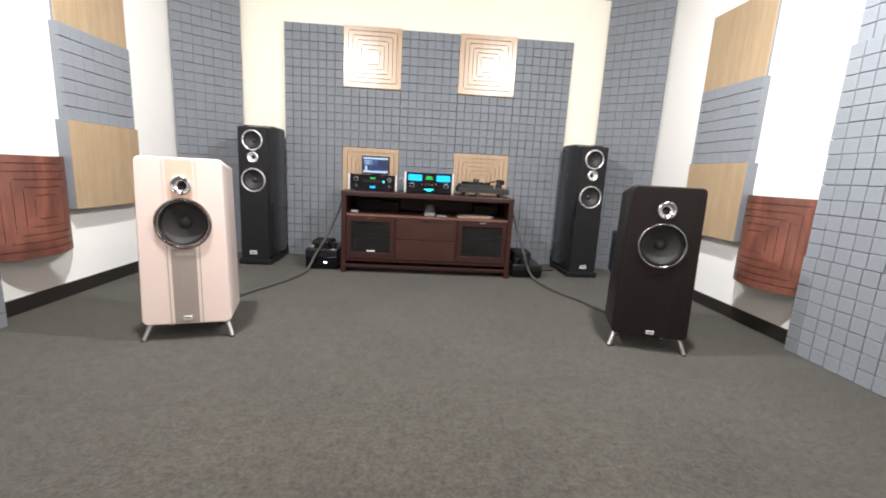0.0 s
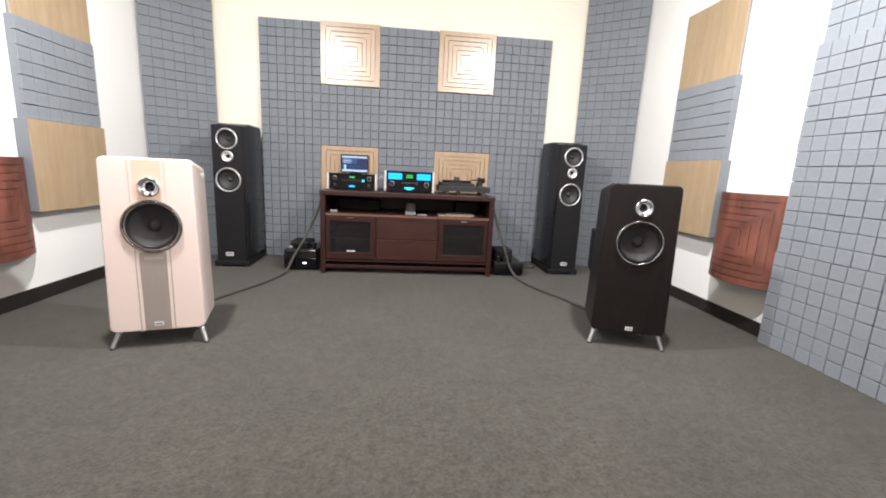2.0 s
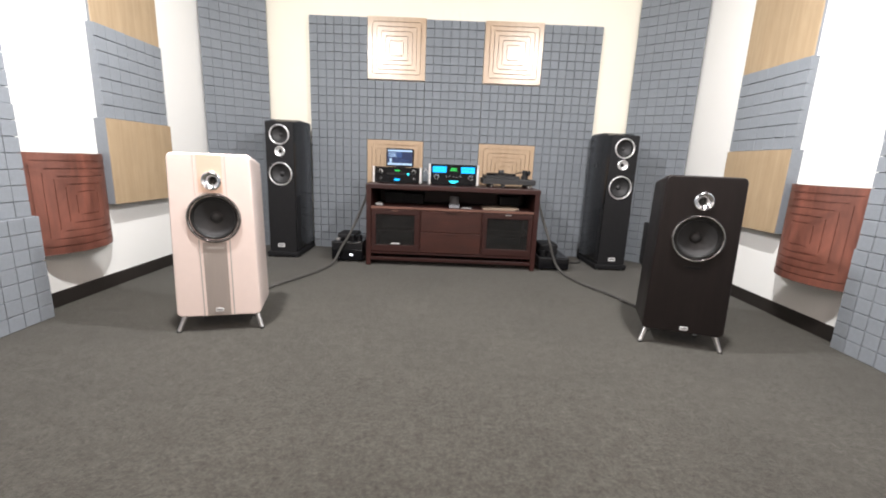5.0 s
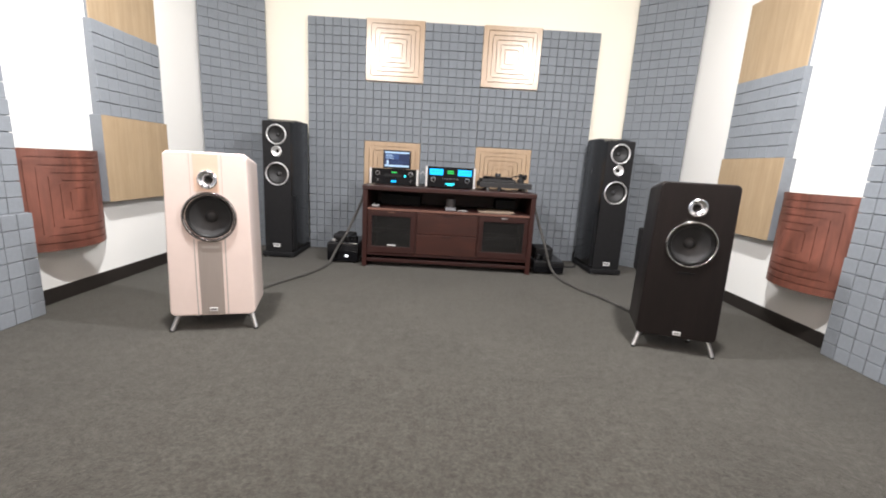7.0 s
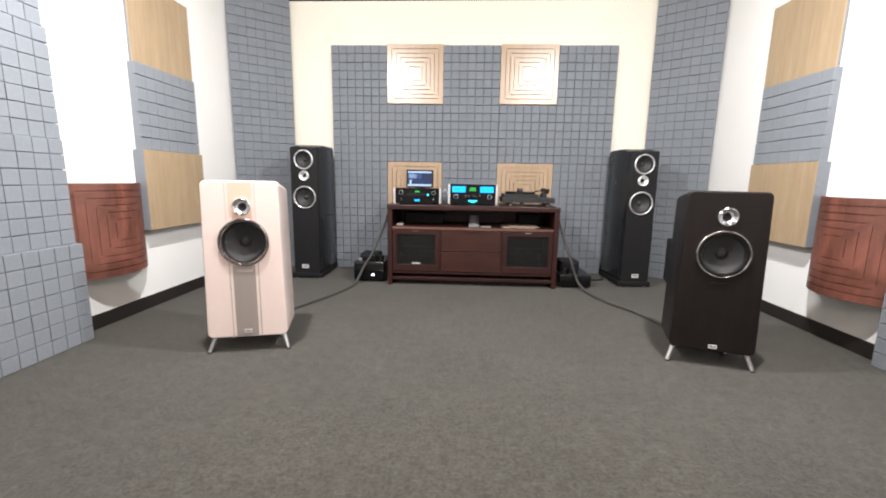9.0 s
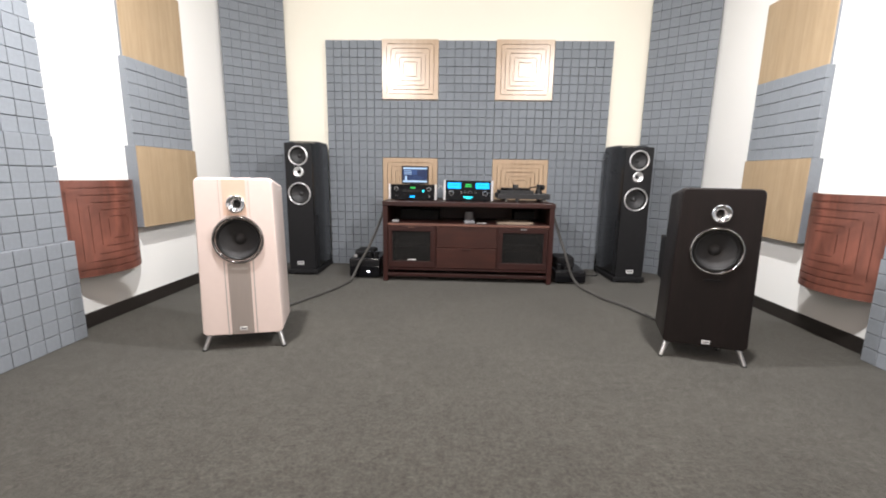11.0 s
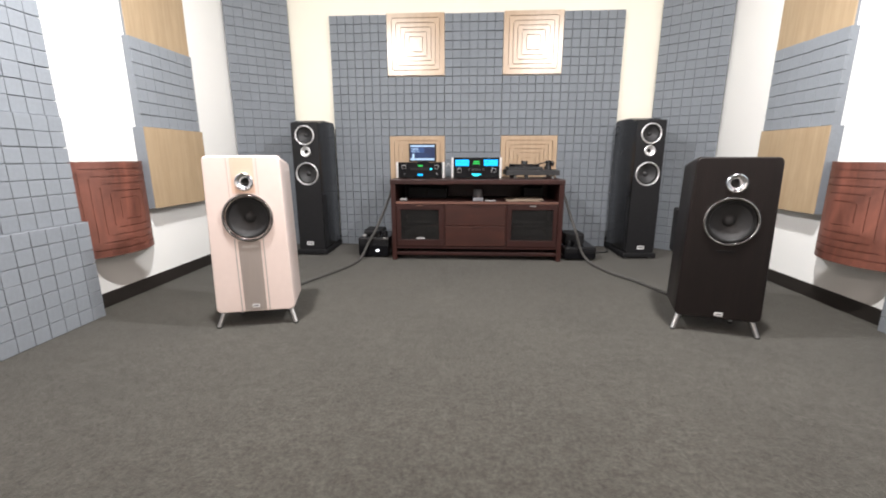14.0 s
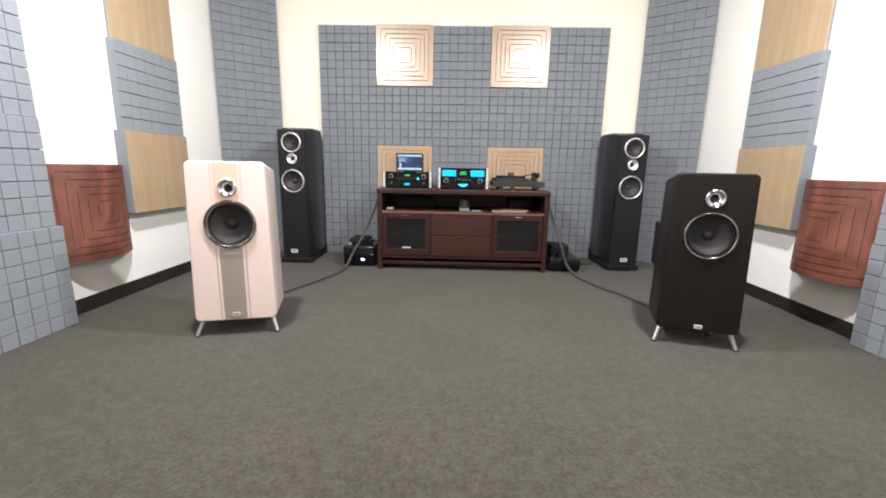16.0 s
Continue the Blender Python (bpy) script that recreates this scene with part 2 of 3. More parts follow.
PAPER = varied(material("paper_sleeve", (0.25, 0.19, 0.14), 0.7), (0.25, 0.19, 0.14), 0.1, 8)
TRANSLUCENT = material("clear_plastic", (0.18, 0.18, 0.19), 0.15)

# ---------------------------------------------------------------- mesh tools


def add_box(bm, lo, hi, bevel=0.0, segments=1):
    r = bmesh.ops.create_cube(bm, size=1.0)
    vs = r["verts"]
    for v in vs:
        v.co = [lo[i] + (v.co[i] + 0.5) * (hi[i] - lo[i]) for i in range(3)]
    if bevel:
        edges = list({e for v in vs for e in v.link_edges})
        bmesh.ops.bevel(bm, geom=edges, offset=bevel, segments=segments, affect="EDGES", profile=0.5)
    return bm


def box(lo, hi, bevel=0.0, segments=1):
    return add_box(bmesh.new(), lo, hi, bevel, segments)


def add_lathe(bm, profile, n=32, m=Matrix()):
    """Turns (radius, height) pairs about the local z axis."""
    rings = []
    for r, h in profile:
        if r < 1e-6:
            rings.append([bm.verts.new(m @ Vector((0, 0, h)))])
        else:
            rings.append([bm.verts.new(m @ Vector((r * math.cos(2 * math.pi * i / n), r * math.sin(2 * math.pi * i / n), h))) for i in range(n)])
    for a, b in zip(rings, rings[1:]):
        for i in range(n):
            j = (i + 1) % n
            if len(a) == 1 and len(b) == 1:
                continue
            if len(a) == 1:
                bm.faces.new((a[0], b[i], b[j]))
            elif len(b) == 1:
                bm.faces.new((a[i], a[j], b[0]))
            else:
                bm.faces.new((a[i], a[j], b[j], b[i]))
    return bm


def lathe(profile, n=32, m=Matrix()):
    return add_lathe(bmesh.new(), profile, n, m)


def add_tube(bm, points, radius, n=8):
    """A round bar swept along points, closed at both ends."""
    pts = [Vector(p) for p in points]
    rings = []
    side = None
    for i, p in enumerate(pts):
        d = (pts[min(i + 1, len(pts) - 1)] - pts[max(i - 1, 0)]).normalized()
        if side is None:
            side = d.orthogonal().normalized()
        side = (side - d * side.dot(d)).normalized()
        up = d.cross(side)
        r = radius[i] if isinstance(radius, (list, tuple)) else radius
        rings.append([bm.verts.new(p + r * (math.cos(2 * math.pi * k / n) * side + math.sin(2 * math.pi * k / n) * up)) for k in range(n)])
    for a, b in zip(rings, rings[1:]):
        for k in range(n):
            bm.faces.new((a[k], a[(k + 1) % n], b[(k + 1) % n], b[k]))
    bm.faces.new(rings[0])
    bm.faces.new(list(reversed(rings[-1])))
    return bm


def tube(points, radius, n=8):
    return add_tube(bmesh.new(), points, radius, n)


def spline(points, steps=8):
    """Catmull-Rom curve through points."""
    p = [Vector(q) for q in points]
    p = [2 * p[0] - p[1]] + p + [2 * p[-1] - p[-2]]
    out = []
    for i in range(1, len(p) - 2):
        for s in range(steps):
            t = s / steps
            out.append(0.5 * (2 * p[i] + (p[i + 1] - p[i - 1]) * t + (2 * p[i - 1] - 5 * p[i] + 4 * p[i + 1] - p[i + 2]) * t * t
                              + (3 * p[i] - p[i - 1] - 3 * p[i + 1] + p[i + 2]) * t ** 3))
    return out + [p[-2]]


def finish(bm, name, mat, smooth=False):
    bmesh.ops.recalc_face_normals(bm, faces=bm.faces)
    me = bpy.data.meshes.new(name)
    bm.to_mesh(me)
    bm.free()
    me.materials.append(mat)
    if smooth:
        me.shade_smooth()
        me.set_sharp_from_angle(angle=radians(35))
    return me


def part(name, bm, mat, parent, label="", smooth=False, at=None):
    ob = new(name, finish(bm, name, mat, smooth))
    ob.parent = parent
    if at is not None:
        ob.matrix_basis = at
    return tagged(ob, label)


def thing(name, m, label, category, group="", kind=""):
    ob = new(name)
    ob.empty_display_size = 0.1
    ob.matrix_basis = m
    return tagged(ob, label, category, group, kind)


def whole(name, bm, mat, label="", category="", kind="", group="", smooth=False, m=None):
    ob = new(name, finish(bm, name, mat, smooth))
    if m is not None:
        ob.matrix_basis = m
    return tagged(ob, label, category, group, kind)


FRONT = Matrix.Rotation(radians(90), 4, "X")   # turned parts: local z comes out of the front (towards -y)


def plate_with_slots(w, h, slots, depth, thick, bend=None):
    """A plate w x h, front at y = 0, with recessed slots (x0, z0, x1, z1); bend maps a point of the flat plate."""
    xs = sorted({0.0, w} | {round(s[i], 4) for s in slots for i in (0, 2)} | ({round(w * k / 24, 4) for k in range(25)} if bend else set()))
    zs = sorted({0.0, h} | {round(s[i], 4) for s in slots for i in (1, 3)})
    bend = bend or (lambda p: p)
    deep = lambda i, j: any(s[0] < (xs[i] + xs[i + 1]) / 2 < s[2] and s[1] < (zs[j] + zs[j + 1]) / 2 < s[3] for s in slots)  # noqa: E731
    nx, nz = len(xs) - 1, len(zs) - 1
    low = [[deep(i, j) for j in range(nz)] for i in range(nx)]
    bm = bmesh.new()
    made = {}

    def vert(i, j, y):
        key = (i, j, y)
        if key not in made:
            made[key] = bm.verts.new(bend(Vector((xs[i], y, zs[j]))))
        return made[key]

    for i in range(nx):
        for j in range(nz):
            y = depth if low[i][j] else 0.0
            bm.faces.new((vert(i, j, y), vert(i + 1, j, y), vert(i + 1, j + 1, y), vert(i, j + 1, y)))
            if i and low[i - 1][j] != low[i][j]:
                bm.faces.new((vert(i, j, 0.0), vert(i, j + 1, 0.0), vert(i, j + 1, depth), vert(i, j, depth)))
            if j and low[i][j - 1] != low[i][j]:
                bm.faces.new((vert(i, j, 0.0), vert(i + 1, j, 0.0), vert(i + 1, j, depth), vert(i, j, depth)))
    for i in range(nx):
        for j in (0, nz):
            bm.faces.new((vert(i, j, 0.0), vert(i + 1, j, 0.0), vert(i + 1, j, thick), vert(i, j, thick)))
    for j in range(nz):
        for i in (0, nx):
            bm.faces.new((vert(i, j, 0.0), vert(i, j + 1, 0.0), vert(i, j + 1, thick), vert(i, j, thick)))
        for i in range(nx):
            bm.faces.new((vert(i, j, thick), vert(i + 1, j, thick), vert(i + 1, j + 1, thick), vert(i, j + 1, thick)))
    return bm


def ring_slots(w, h, first=0.048, step=0.045, count=5, width=0.007, upright=None):
    """Slots in concentric squares that stop short of the corners."""
    out = []
    up = upright or width
    for k in range(count):
        d = first + step * k
        a, b = d + 0.012, w - d - 0.012
        c, e = d + 0.012, h - d - 0.012
        out += [(a + 0.01, d, b, d + width), (a, h - d - width, b - 0.01, h - d),
                (d, c, d + up, e - 0.01), (w - d - up, c + 0.01, w - d, e)]
    return out

# ---------------------------------------------------------------- the room
T = 0.15
whole("floor", box((XL - T, YF - T, -0.1), (XR + T, YB + T, 0.0)), CARPET, "grey-brown loop-pile carpet floor", "floor", "structure")
whole("ceiling", box((XL - T, YF - T, ZC), (XR + T, YB + T, ZC + 0.1)), CEILING, "dark painted flat ceiling", "ceiling", "structure")
whole("wall_north", box((XL - T, YB, 0.001), (XR + T, YB + T, ZC - 0.001)), CREAM, "plain cream painted end wall", "wall", "structure")
whole("wall_south", box((XL - T, YF - T, 0.001), (XR + T, YF, ZC - 0.001)), WALL, "plain white painted wall", "wall", "structure")
whole("wall_west", box((XL - T, YF + 0.001, 0.001), (XL, YB - 0.001, ZC - 0.001)), WALL, "white painted side wall", "wall", "structure")
whole("wall_east", box((XR, YF + 0.001, 0.001), (XR + T, YB - 0.001, ZC - 0.001)), WALL, "white painted side wall", "wall", "structure")


def baseboard(name, lo, hi):
    whole(name, box(lo, hi, 0.003), BASEBOARD, "black vinyl cove base along the wall", "baseboard", "structure")


baseboard("baseboard_west", (XL, YF, 0.001), (XL + 0.008, YB, 0.10))
baseboard("baseboard_east", (XR - 0.008, YF, 0.001), (XR, YB, 0.10))
baseboard("baseboard_north", (XL + 0.01, YB - 0.008, 0.001), (XR - 0.01, YB, 0.10))

# ---------------------------------------------------------------- floor-standing speakers of the front pair


def rounded_loop(w, z0, z1, r, y, n=6, shrink=0.0, drop=0.0, taper=0.0):
    """Corner-rounded upright rectangle at depth y, anticlockwise seen from the front."""
    pts = []
    for cx, cz, a0 in ((w / 2 - r, z0 + r, -90), (w / 2 - r, z1 - r, 0), (-w / 2 + r, z1 - r, 90), (-w / 2 + r, z0 + r, 180)):
        for k in range(n + 1):
            a = radians(a0 + 90 * k / n)
            x, z = cx + r * math.cos(a), cz + r * math.sin(a)
            f = (z - z0) / (z1 - z0)
            pts.append(Vector((x * (1 - shrink) * (1 - taper * f), y, z - drop * f)))
    return pts


def loft(loops, cap_start=True, cap_end=True):
    bm = bmesh.new()
    rings = [[bm.verts.new(p) for p in loop] for loop in loops]
    n = len(rings[0])
    for a, b in zip(rings, rings[1:]):
        for i in range(n):
            bm.faces.new((a[i], a[(i + 1) % n], b[(i + 1) % n], b[i]))
    if cap_start:
        bm.faces.new(rings[0])
    if cap_end:
        bm.faces.new(list(reversed(rings[-1])))
    return bm


def baffle(loop, holes, thick=0.02):
    """A flat front with round holes (x, z, r), its hole walls going back by thick."""
    bm = bmesh.new()
    edges = []
    vs = [bm.verts.new(p) for p in loop]
    edges += [bm.edges.new((vs[i], vs[(i + 1) % len(vs)])) for i in range(len(vs))]
    y = loop[0].y
    for hx, hz, r in holes:
        c = [bm.verts.new((hx + r * math.cos(2 * math.pi * i / 40), y, hz + r * math.sin(2 * math.pi * i / 40))) for i in range(40)]
        edges += [bm.edges.new((c[i], c[(i + 1) % 40])) for i in range(40)]
        d = [bm.verts.new(v.co + Vector((0, thick, 0))) for v in c]
        for i in range(40):
            bm.faces.new((c[i], c[(i + 1) % 40], d[(i + 1) % 40], d[i]))
    bmesh.ops.triangle_fill(bm, use_beauty=True, use_dissolve=False, edges=edges, normal=(0, -1, 0))
    return bm


def woofer(parent, x, z, r, ring_w, ring_mat, name="woofer", cap=0.24, y=0.0):
    """Driver: chrome ring standing proud, rubber surround, cone sunk behind the baffle, dust cap."""
    at = Matrix.Translation((x, y, z)) @ FRONT
    ri = r - ring_w
    crown = [(r - ring_w * (0.5 - 0.5 * math.cos(math.pi * k / 10)), 0.002 + 0.010 * math.sin(math.pi * k / 10)) for k in range(11)]
    w = part(name, lathe([(ri, -0.012)] + crown[::-1] + [(r, 0.0005)], 64), ring_mat, parent, "polished metal driver ring", True, at)
    part("surround", lathe([(ri + 0.001, -0.004), (ri - ri * 0.05, 0.004), (ri - ri * 0.11, 0.003), (ri * 0.84, -0.008)], 48), RUBBER, w, "black rubber surround", True)
    part("cone", lathe([(ri * 0.85, -0.008), (ri * 0.6, -0.024), (ri * cap, -0.045), (0.0, -0.047)], 48), CONE, w, "dark paper cone", True)
    rc = ri * cap * 1.15
    part("dust_cap", lathe([(rc, -0.043), (rc * 0.85, -0.034), (rc * 0.5, -0.027), (0.0, -0.025)], 32), CONE, w, "", True)
    return w


def tweeter(parent, x, z, r, mat, y=0.0):
    at = Matrix.Translation((x, y, z)) @ FRONT
    w = part("tweeter", lathe([(r, 0.0005), (r, 0.006), (r * 0.9, 0.010), (r * 0.75, 0.008), (r * 0.5, -0.006), (r * 0.34, -0.016)], 40), mat, parent, "polished flared horn ring", True, at)
    part("throat", lathe([(r * 0.37, -0.012), (r * 0.33, -0.030), (0.0, -0.034)], 24), RUBBER, w, "dark round horn throat", True)
    return w


def badge(parent, x, z, w, h, y=0.0):
    b = part("badge", box((x - w / 2, y - 0.003, z - h / 2), (x + w / 2, y, z + h / 2), 0.001), BADGE, parent, "small silver name plate")
    part("mark", box((x - w * 0.36, y - 0.0036, z - h * 0.1), (x + w * 0.36, y - 0.0031, z + h * 0.18)), BADGE_INK, b)
    return b


def stand_speaker(m, white):
    label = ("white lacquered speaker with grey centre band on splayed metal legs" if white
             else "black-brown wood veneer speaker on splayed metal legs, chrome rings")
    sp = thing("floor_speaker", m, label, "speaker", "front speaker pair")
    W, Z0, Z1, D, TAPER = 0.44 if white else 0.424, 0.092, 1.000 if white else 0.987, 0.33, 0.085
    skin = WHITE_LACQUER if white else DARK_VENEER
    xo = 0.007 if white else 0.001
    R = 0.03
    front = rounded_loop(W - 0.016, Z0 + 0.008, Z1 - 0.008, R - 0.008, 0.0, taper=TAPER)
    loops = [front, rounded_loop(W - 0.008, Z0 + 0.004, Z1 - 0.004, R - 0.003, 0.0015, taper=TAPER), rounded_loop(W - 0.002, Z0 + 0.001, Z1 - 0.001, R, 0.006, taper=TAPER), rounded_loop(W, Z0, Z1, R, 0.013, taper=TAPER),
             rounded_loop(W, Z0, Z1, R, 0.06, taper=TAPER), rounded_loop(W, Z0, Z1, R, D - 0.02, shrink=0.02, drop=0.036, taper=TAPER * 0.8),
             rounded_loop(W - 0.03, Z0 + 0.015, Z1 - 0.015, R - 0.008, D, shrink=0.02, drop=0.036, taper=TAPER * 0.8)]
    part("cabinet", loft(loops, False, True), skin, sp, "", True)
    wz, tz = (0.655, 0.857) if white else (0.648, 0.852)
    part("front_baffle", baffle(front, [(xo, wz, 0.119), (xo, tz, 0.038)]), skin, sp, "")
    woofer(sp, xo, wz, 0.137 if white else 0.133, 0.0160, DARKENED_CHROME if white else RING_CHROME)
    tweeter(sp, xo, tz, 0.049, CHROME, -0.0022 if white else 0.0)
    if white:
        for z0, z1 in ((Z0 + 0.008, wz - 0.134),):
            part("centre_band", box((xo - 0.066, -0.0022, z0), (xo + 0.054, 0.001, z1), 0.0008), SATIN, sp, "satin grey centre band")
        # upper length of the band, its warm reflection painted peach
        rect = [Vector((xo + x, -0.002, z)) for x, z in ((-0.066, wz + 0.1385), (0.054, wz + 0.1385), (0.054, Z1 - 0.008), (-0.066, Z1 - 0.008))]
        part("upper_band", baffle(rect, [(xo, tz, 0.038)], 0.003), PEACH_REFLECTION, sp, "upper band around the horn, warm reflection put into its colour")
        for px in (-0.083, 0.071):
            for z0, z1 in ((Z0 + 0.008, wz - 0.118), (wz + 0.118, Z1 - 0.008)):
                part("pinstripe", box((xo + px - 0.003, -0.0016, z0), (xo + px + 0.003, 0.001, z1)), PINSTRIPE if z0 < wz else PALE_STRIPE, sp, "thin pinstripe")
    ink = PINSTRIPE if white else BLACK_MATT
    part("script_mark", box((xo - 0.045, -0.0036, wz - 0.172), (xo + 0.04, -0.0003, wz - 0.160)), ink, sp, "faint script mark, unreadable")
    badge(sp, 0.003 if white else 0.006, 0.130 if white else 0.121, 0.042, 0.022, -0.0022 if white else 0.0)
    if not white:
        amp_box = part("rear_module", box((-0.196, D - 0.004, 0.385), (0.10, D + 0.16, 0.665), 0.008, 2), BLACK_MATT, sp, "black electronics box on the cabinet back")
        for k in range(9):
            part("cooling_fin", box((-0.170 + 0.03 * k, D + 0.1602, 0.40), (-0.164 + 0.03 * k, D + 0.178, 0.65)), BLACK_MATT, amp_box)
        part("terminal", lathe([(0.012, 0.0), (0.012, 0.03), (0.0, 0.03)], 14, Matrix.Translation((-0.15, D, 0.355)) @ Matrix.Rotation(radians(-90), 4, "X")), BLACK_GLOSS, sp, "black cable terminal", True)
    for sx, sy in ((-1, 0.035), (1, 0.035), (-1, D - 0.10), (1, D - 0.10)):
        top = Vector((sx * (W / 2 - (0.034 if sy < 0.1 else 0.10)), sy + 0.015, Z0 + 0.004))
        tip = Vector((sx * (W / 2 - 0.002 if sy < 0.1 else W / 2 - 0.075), sy + (-0.025 if sy < 0.1 else 0.0), 0.006))
        leg = part("leg", tube([top, top.lerp(tip, 0.5), tip], [0.0150, 0.0135, 0.0120], 14), STEEL, sp, "splayed satin metal leg", True)
        part("foot_pad", lathe([(0.013, 0.0), (0.013, 0.005), (0.011, 0.007), (0.0, 0.007)], 14, Matrix.Translation((tip.x, tip.y, 0))), RUBBER, leg, "", True)
    return sp


stand_speaker(pose(-1.302, 2.600, 0, 0, 0, 14.5), True)
stand_speaker(pose(1.360, 2.625, 0, 0, 0, -16.6), False)

# ---------------------------------------------------------------- tall speakers by the end wall


def tower_speaker(m, inner):
    """inner: the side (+1 or -1 in local x) that faces the middle of the room."""
    sp = thing("tower_speaker", m, "tall gloss black tower speaker with three chrome-ringed drivers", "speaker", "tower speaker pair")
    W, H, D = 0.262, 1.325, 0.50
    front = rounded_loop(W, 0.062, H, 0.012, 0.0, 4)
    body = [front, rounded_loop(W + 0.008, 0.060, H + 0.002, 0.014, 0.006, 4), rounded_loop(W + 0.016, 0.060, H + 0.004, 0.016, 0.10, 4),
            rounded_loop(W + 0.034, 0.060, H + 0.026, 0.03, 0.14, 4), rounded_loop(W + 0.056, 0.060, H + 0.034, 0.035, 0.24, 4), rounded_loop(W + 0.060, 0.060, H + 0.034, 0.035, D - 0.03, 4), rounded_loop(W + 0.02, 0.062, H + 0.016, 0.03, D, 4)]
    part("cabinet", loft(body, False, True), BLACK_GLOSS, sp, "", True)
    dx = 0.0
    part("front_baffle", baffle(front, [(dx, 1.203, 0.082), (dx, 1.047, 0.036), (dx, 0.832, 0.100)]), BLACK_MATT, sp, "black front baffle")
    woofer(sp, dx, 1.203, 0.096, 0.015, ALUMINIUM, "midrange_driver", 0.2)
    tweeter(sp, dx, 1.047, 0.050, ALUMINIUM)
    woofer(sp, dx, 0.832, 0.113, 0.014, ALUMINIUM, "woofer", 0.22)
    for s in (-1, 1):
        part("side_panel", box((s * (W / 2 + 0.003) - 0.004, 0.012, 0.075), (s * (W / 2 + 0.003) + 0.009, 0.165, 0.62), 0.003), BLACK_MATT, sp, "matt black lower side cheek")
    badge(sp, -0.020 if inner > 0 else 0.008, 0.125 if inner > 0 else 0.115, 0.068, 0.036)
    pl = bmesh.new()
    add_box(pl, (-W / 2 - 0.028, -0.014, 0.012), (W / 2 + 0.028, D + 0.02, 0.060), 0.008, 2)
    part("plinth", pl, BLACK_MATT, sp, "black plinth base")
    for sx in (-1, 1):
        for y in (0.03, D - 0.02):
            part("foot", lathe([(0.014, 0.0), (0.018, 0.004), (0.018, 0.0125), (0.0, 0.0125)], 14, Matrix.Translation((sx * 0.12, y, 0))), STEEL, sp, "", True)
    return sp


tower_speaker(pose(-1.648, 4.425, 0, 0, 0, 1.5), 1)
tower_speaker(pose(1.655, 4.425, 0, 0, 0, 1.2), -1)

# ---------------------------------------------------------------- media console


def media_console():
    x0, x1, yf, yb, top = -0.788, 0.857, 4.260, 4.87, 0.786
    con = thing("media_console", pose(0, 0, 0), "dark mahogany media console with two glass doors and drawers", "console")
    t = 0.045
    part("top_board", box((x0, yf - 0.006, top - t), (x1, yb, top), 0.005, 2), MAHOGANY, con)
    for a, b in ((x0 + 0.004, x0 + 0.05), (x1 - 0.05, x1 - 0.004)):
        part("side_panel", box((a, yf, 0.0), (b, yb - 0.005, top - t), 0.003), MAHOGANY_UP, con)
    part("back_panel", box((x0 + 0.05, yb - 0.02, 0.11), (x1 - 0.05, yb - 0.008, top - t)), MAHOGANY, con, "dark back panel")
    part("shelf", box((x0 + 0.05, yf + 0.002, 0.552), (x1 - 0.05, yb - 0.02, 0.578), 0.004), MAHOGANY, con, "open shelf board under the top")
    part("shelf_edge", box((x0 + 0.052, yf - 0.001, 0.554), (x1 - 0.052, yf + 0.0018, 0.576), 0.001), WORN_EDGE, con, "worn lighter shelf edge")
    part("bottom_board", box((x0 + 0.05, yf + 0.006, 0.116), (x1 - 0.05, yb - 0.02, 0.140), 0.003), MAHOGANY, con)
    part("lower_rail", box((x0 + 0.05, yf + 0.01, 0.050), (x1 - 0.05, yf + 0.045, 0.082), 0.003), MAHOGANY, con)
    for s, xx in ((1, x0 + 0.06), (-1, x1 - 0.10)):
        part("cross_rail", box((xx, yf + 0.046, 0.052), (xx + 0.04, yb - 0.03, 0.080), 0.002), MAHOGANY, con)
    for xx in (-0.278, 0.328):
        part("divider", box((xx - 0.012, yf + 0.012, 0.1405), (xx + 0.012, yb - 0.02, 0.5515)), MAHOGANY_UP, con)
    # glazed doors
    for a, b in ((x0 + 0.055, -0.282), (0.332, x1 - 0.055)):
        door = part("door", box((a, yf - 0.002, 0.500), (b, yf + 0.02, 0.548), 0.003), MAHOGANY, con, "mahogany door with smoked glass")
        add = bmesh.new()
        add_box(add, (a, yf - 0.002, 0.144), (b, yf + 0.02, 0.206), 0.003)
        part("bottom_rail", add, MAHOGANY, door)
        for c in (a, b - 0.04):
            part("stile", box((c, yf - 0.0015, 0.2065), (c + 0.04, yf + 0.02, 0.4995), 0.002), MAHOGANY_UP, door)
        part("pane", box((a + 0.041, yf + 0.010, 0.2075), (b - 0.041, yf + 0.015, 0.4985)), SMOKED, door, "smoked glass pane")
        if a < 0:
            part("badge", box((-0.543, yf + 0.0065, 0.214), (-0.463, yf + 0.0096, 0.226), 0.001), BADGE, door, "small silver badge on the pane")
        part("handle", box(((a + b) / 2 - 0.03, yf - 0.014, 0.532), ((a + b) / 2 + 0.03, yf - 0.002, 0.542), 0.002), WORN_EDGE if a < 0 else STEEL, door, "worn dark pull" if a < 0 else "small metal pull")
    # drawers
    for z0, z1 in ((0.346, 0.548), (0.144, 0.342)):
        dr = part("drawer", box((-0.264, yf - 0.001, z0), (0.314, yf + 0.02, z1), 0.004), DRAWER_WOOD, con, "red-brown drawer front")
        part("handle", box((-0.02, yf - 0.014, z1 - 0.016), (0.065, yf - 0.001, z1 - 0.008), 0.002), MAHOGANY, dr, "dark wood pull")
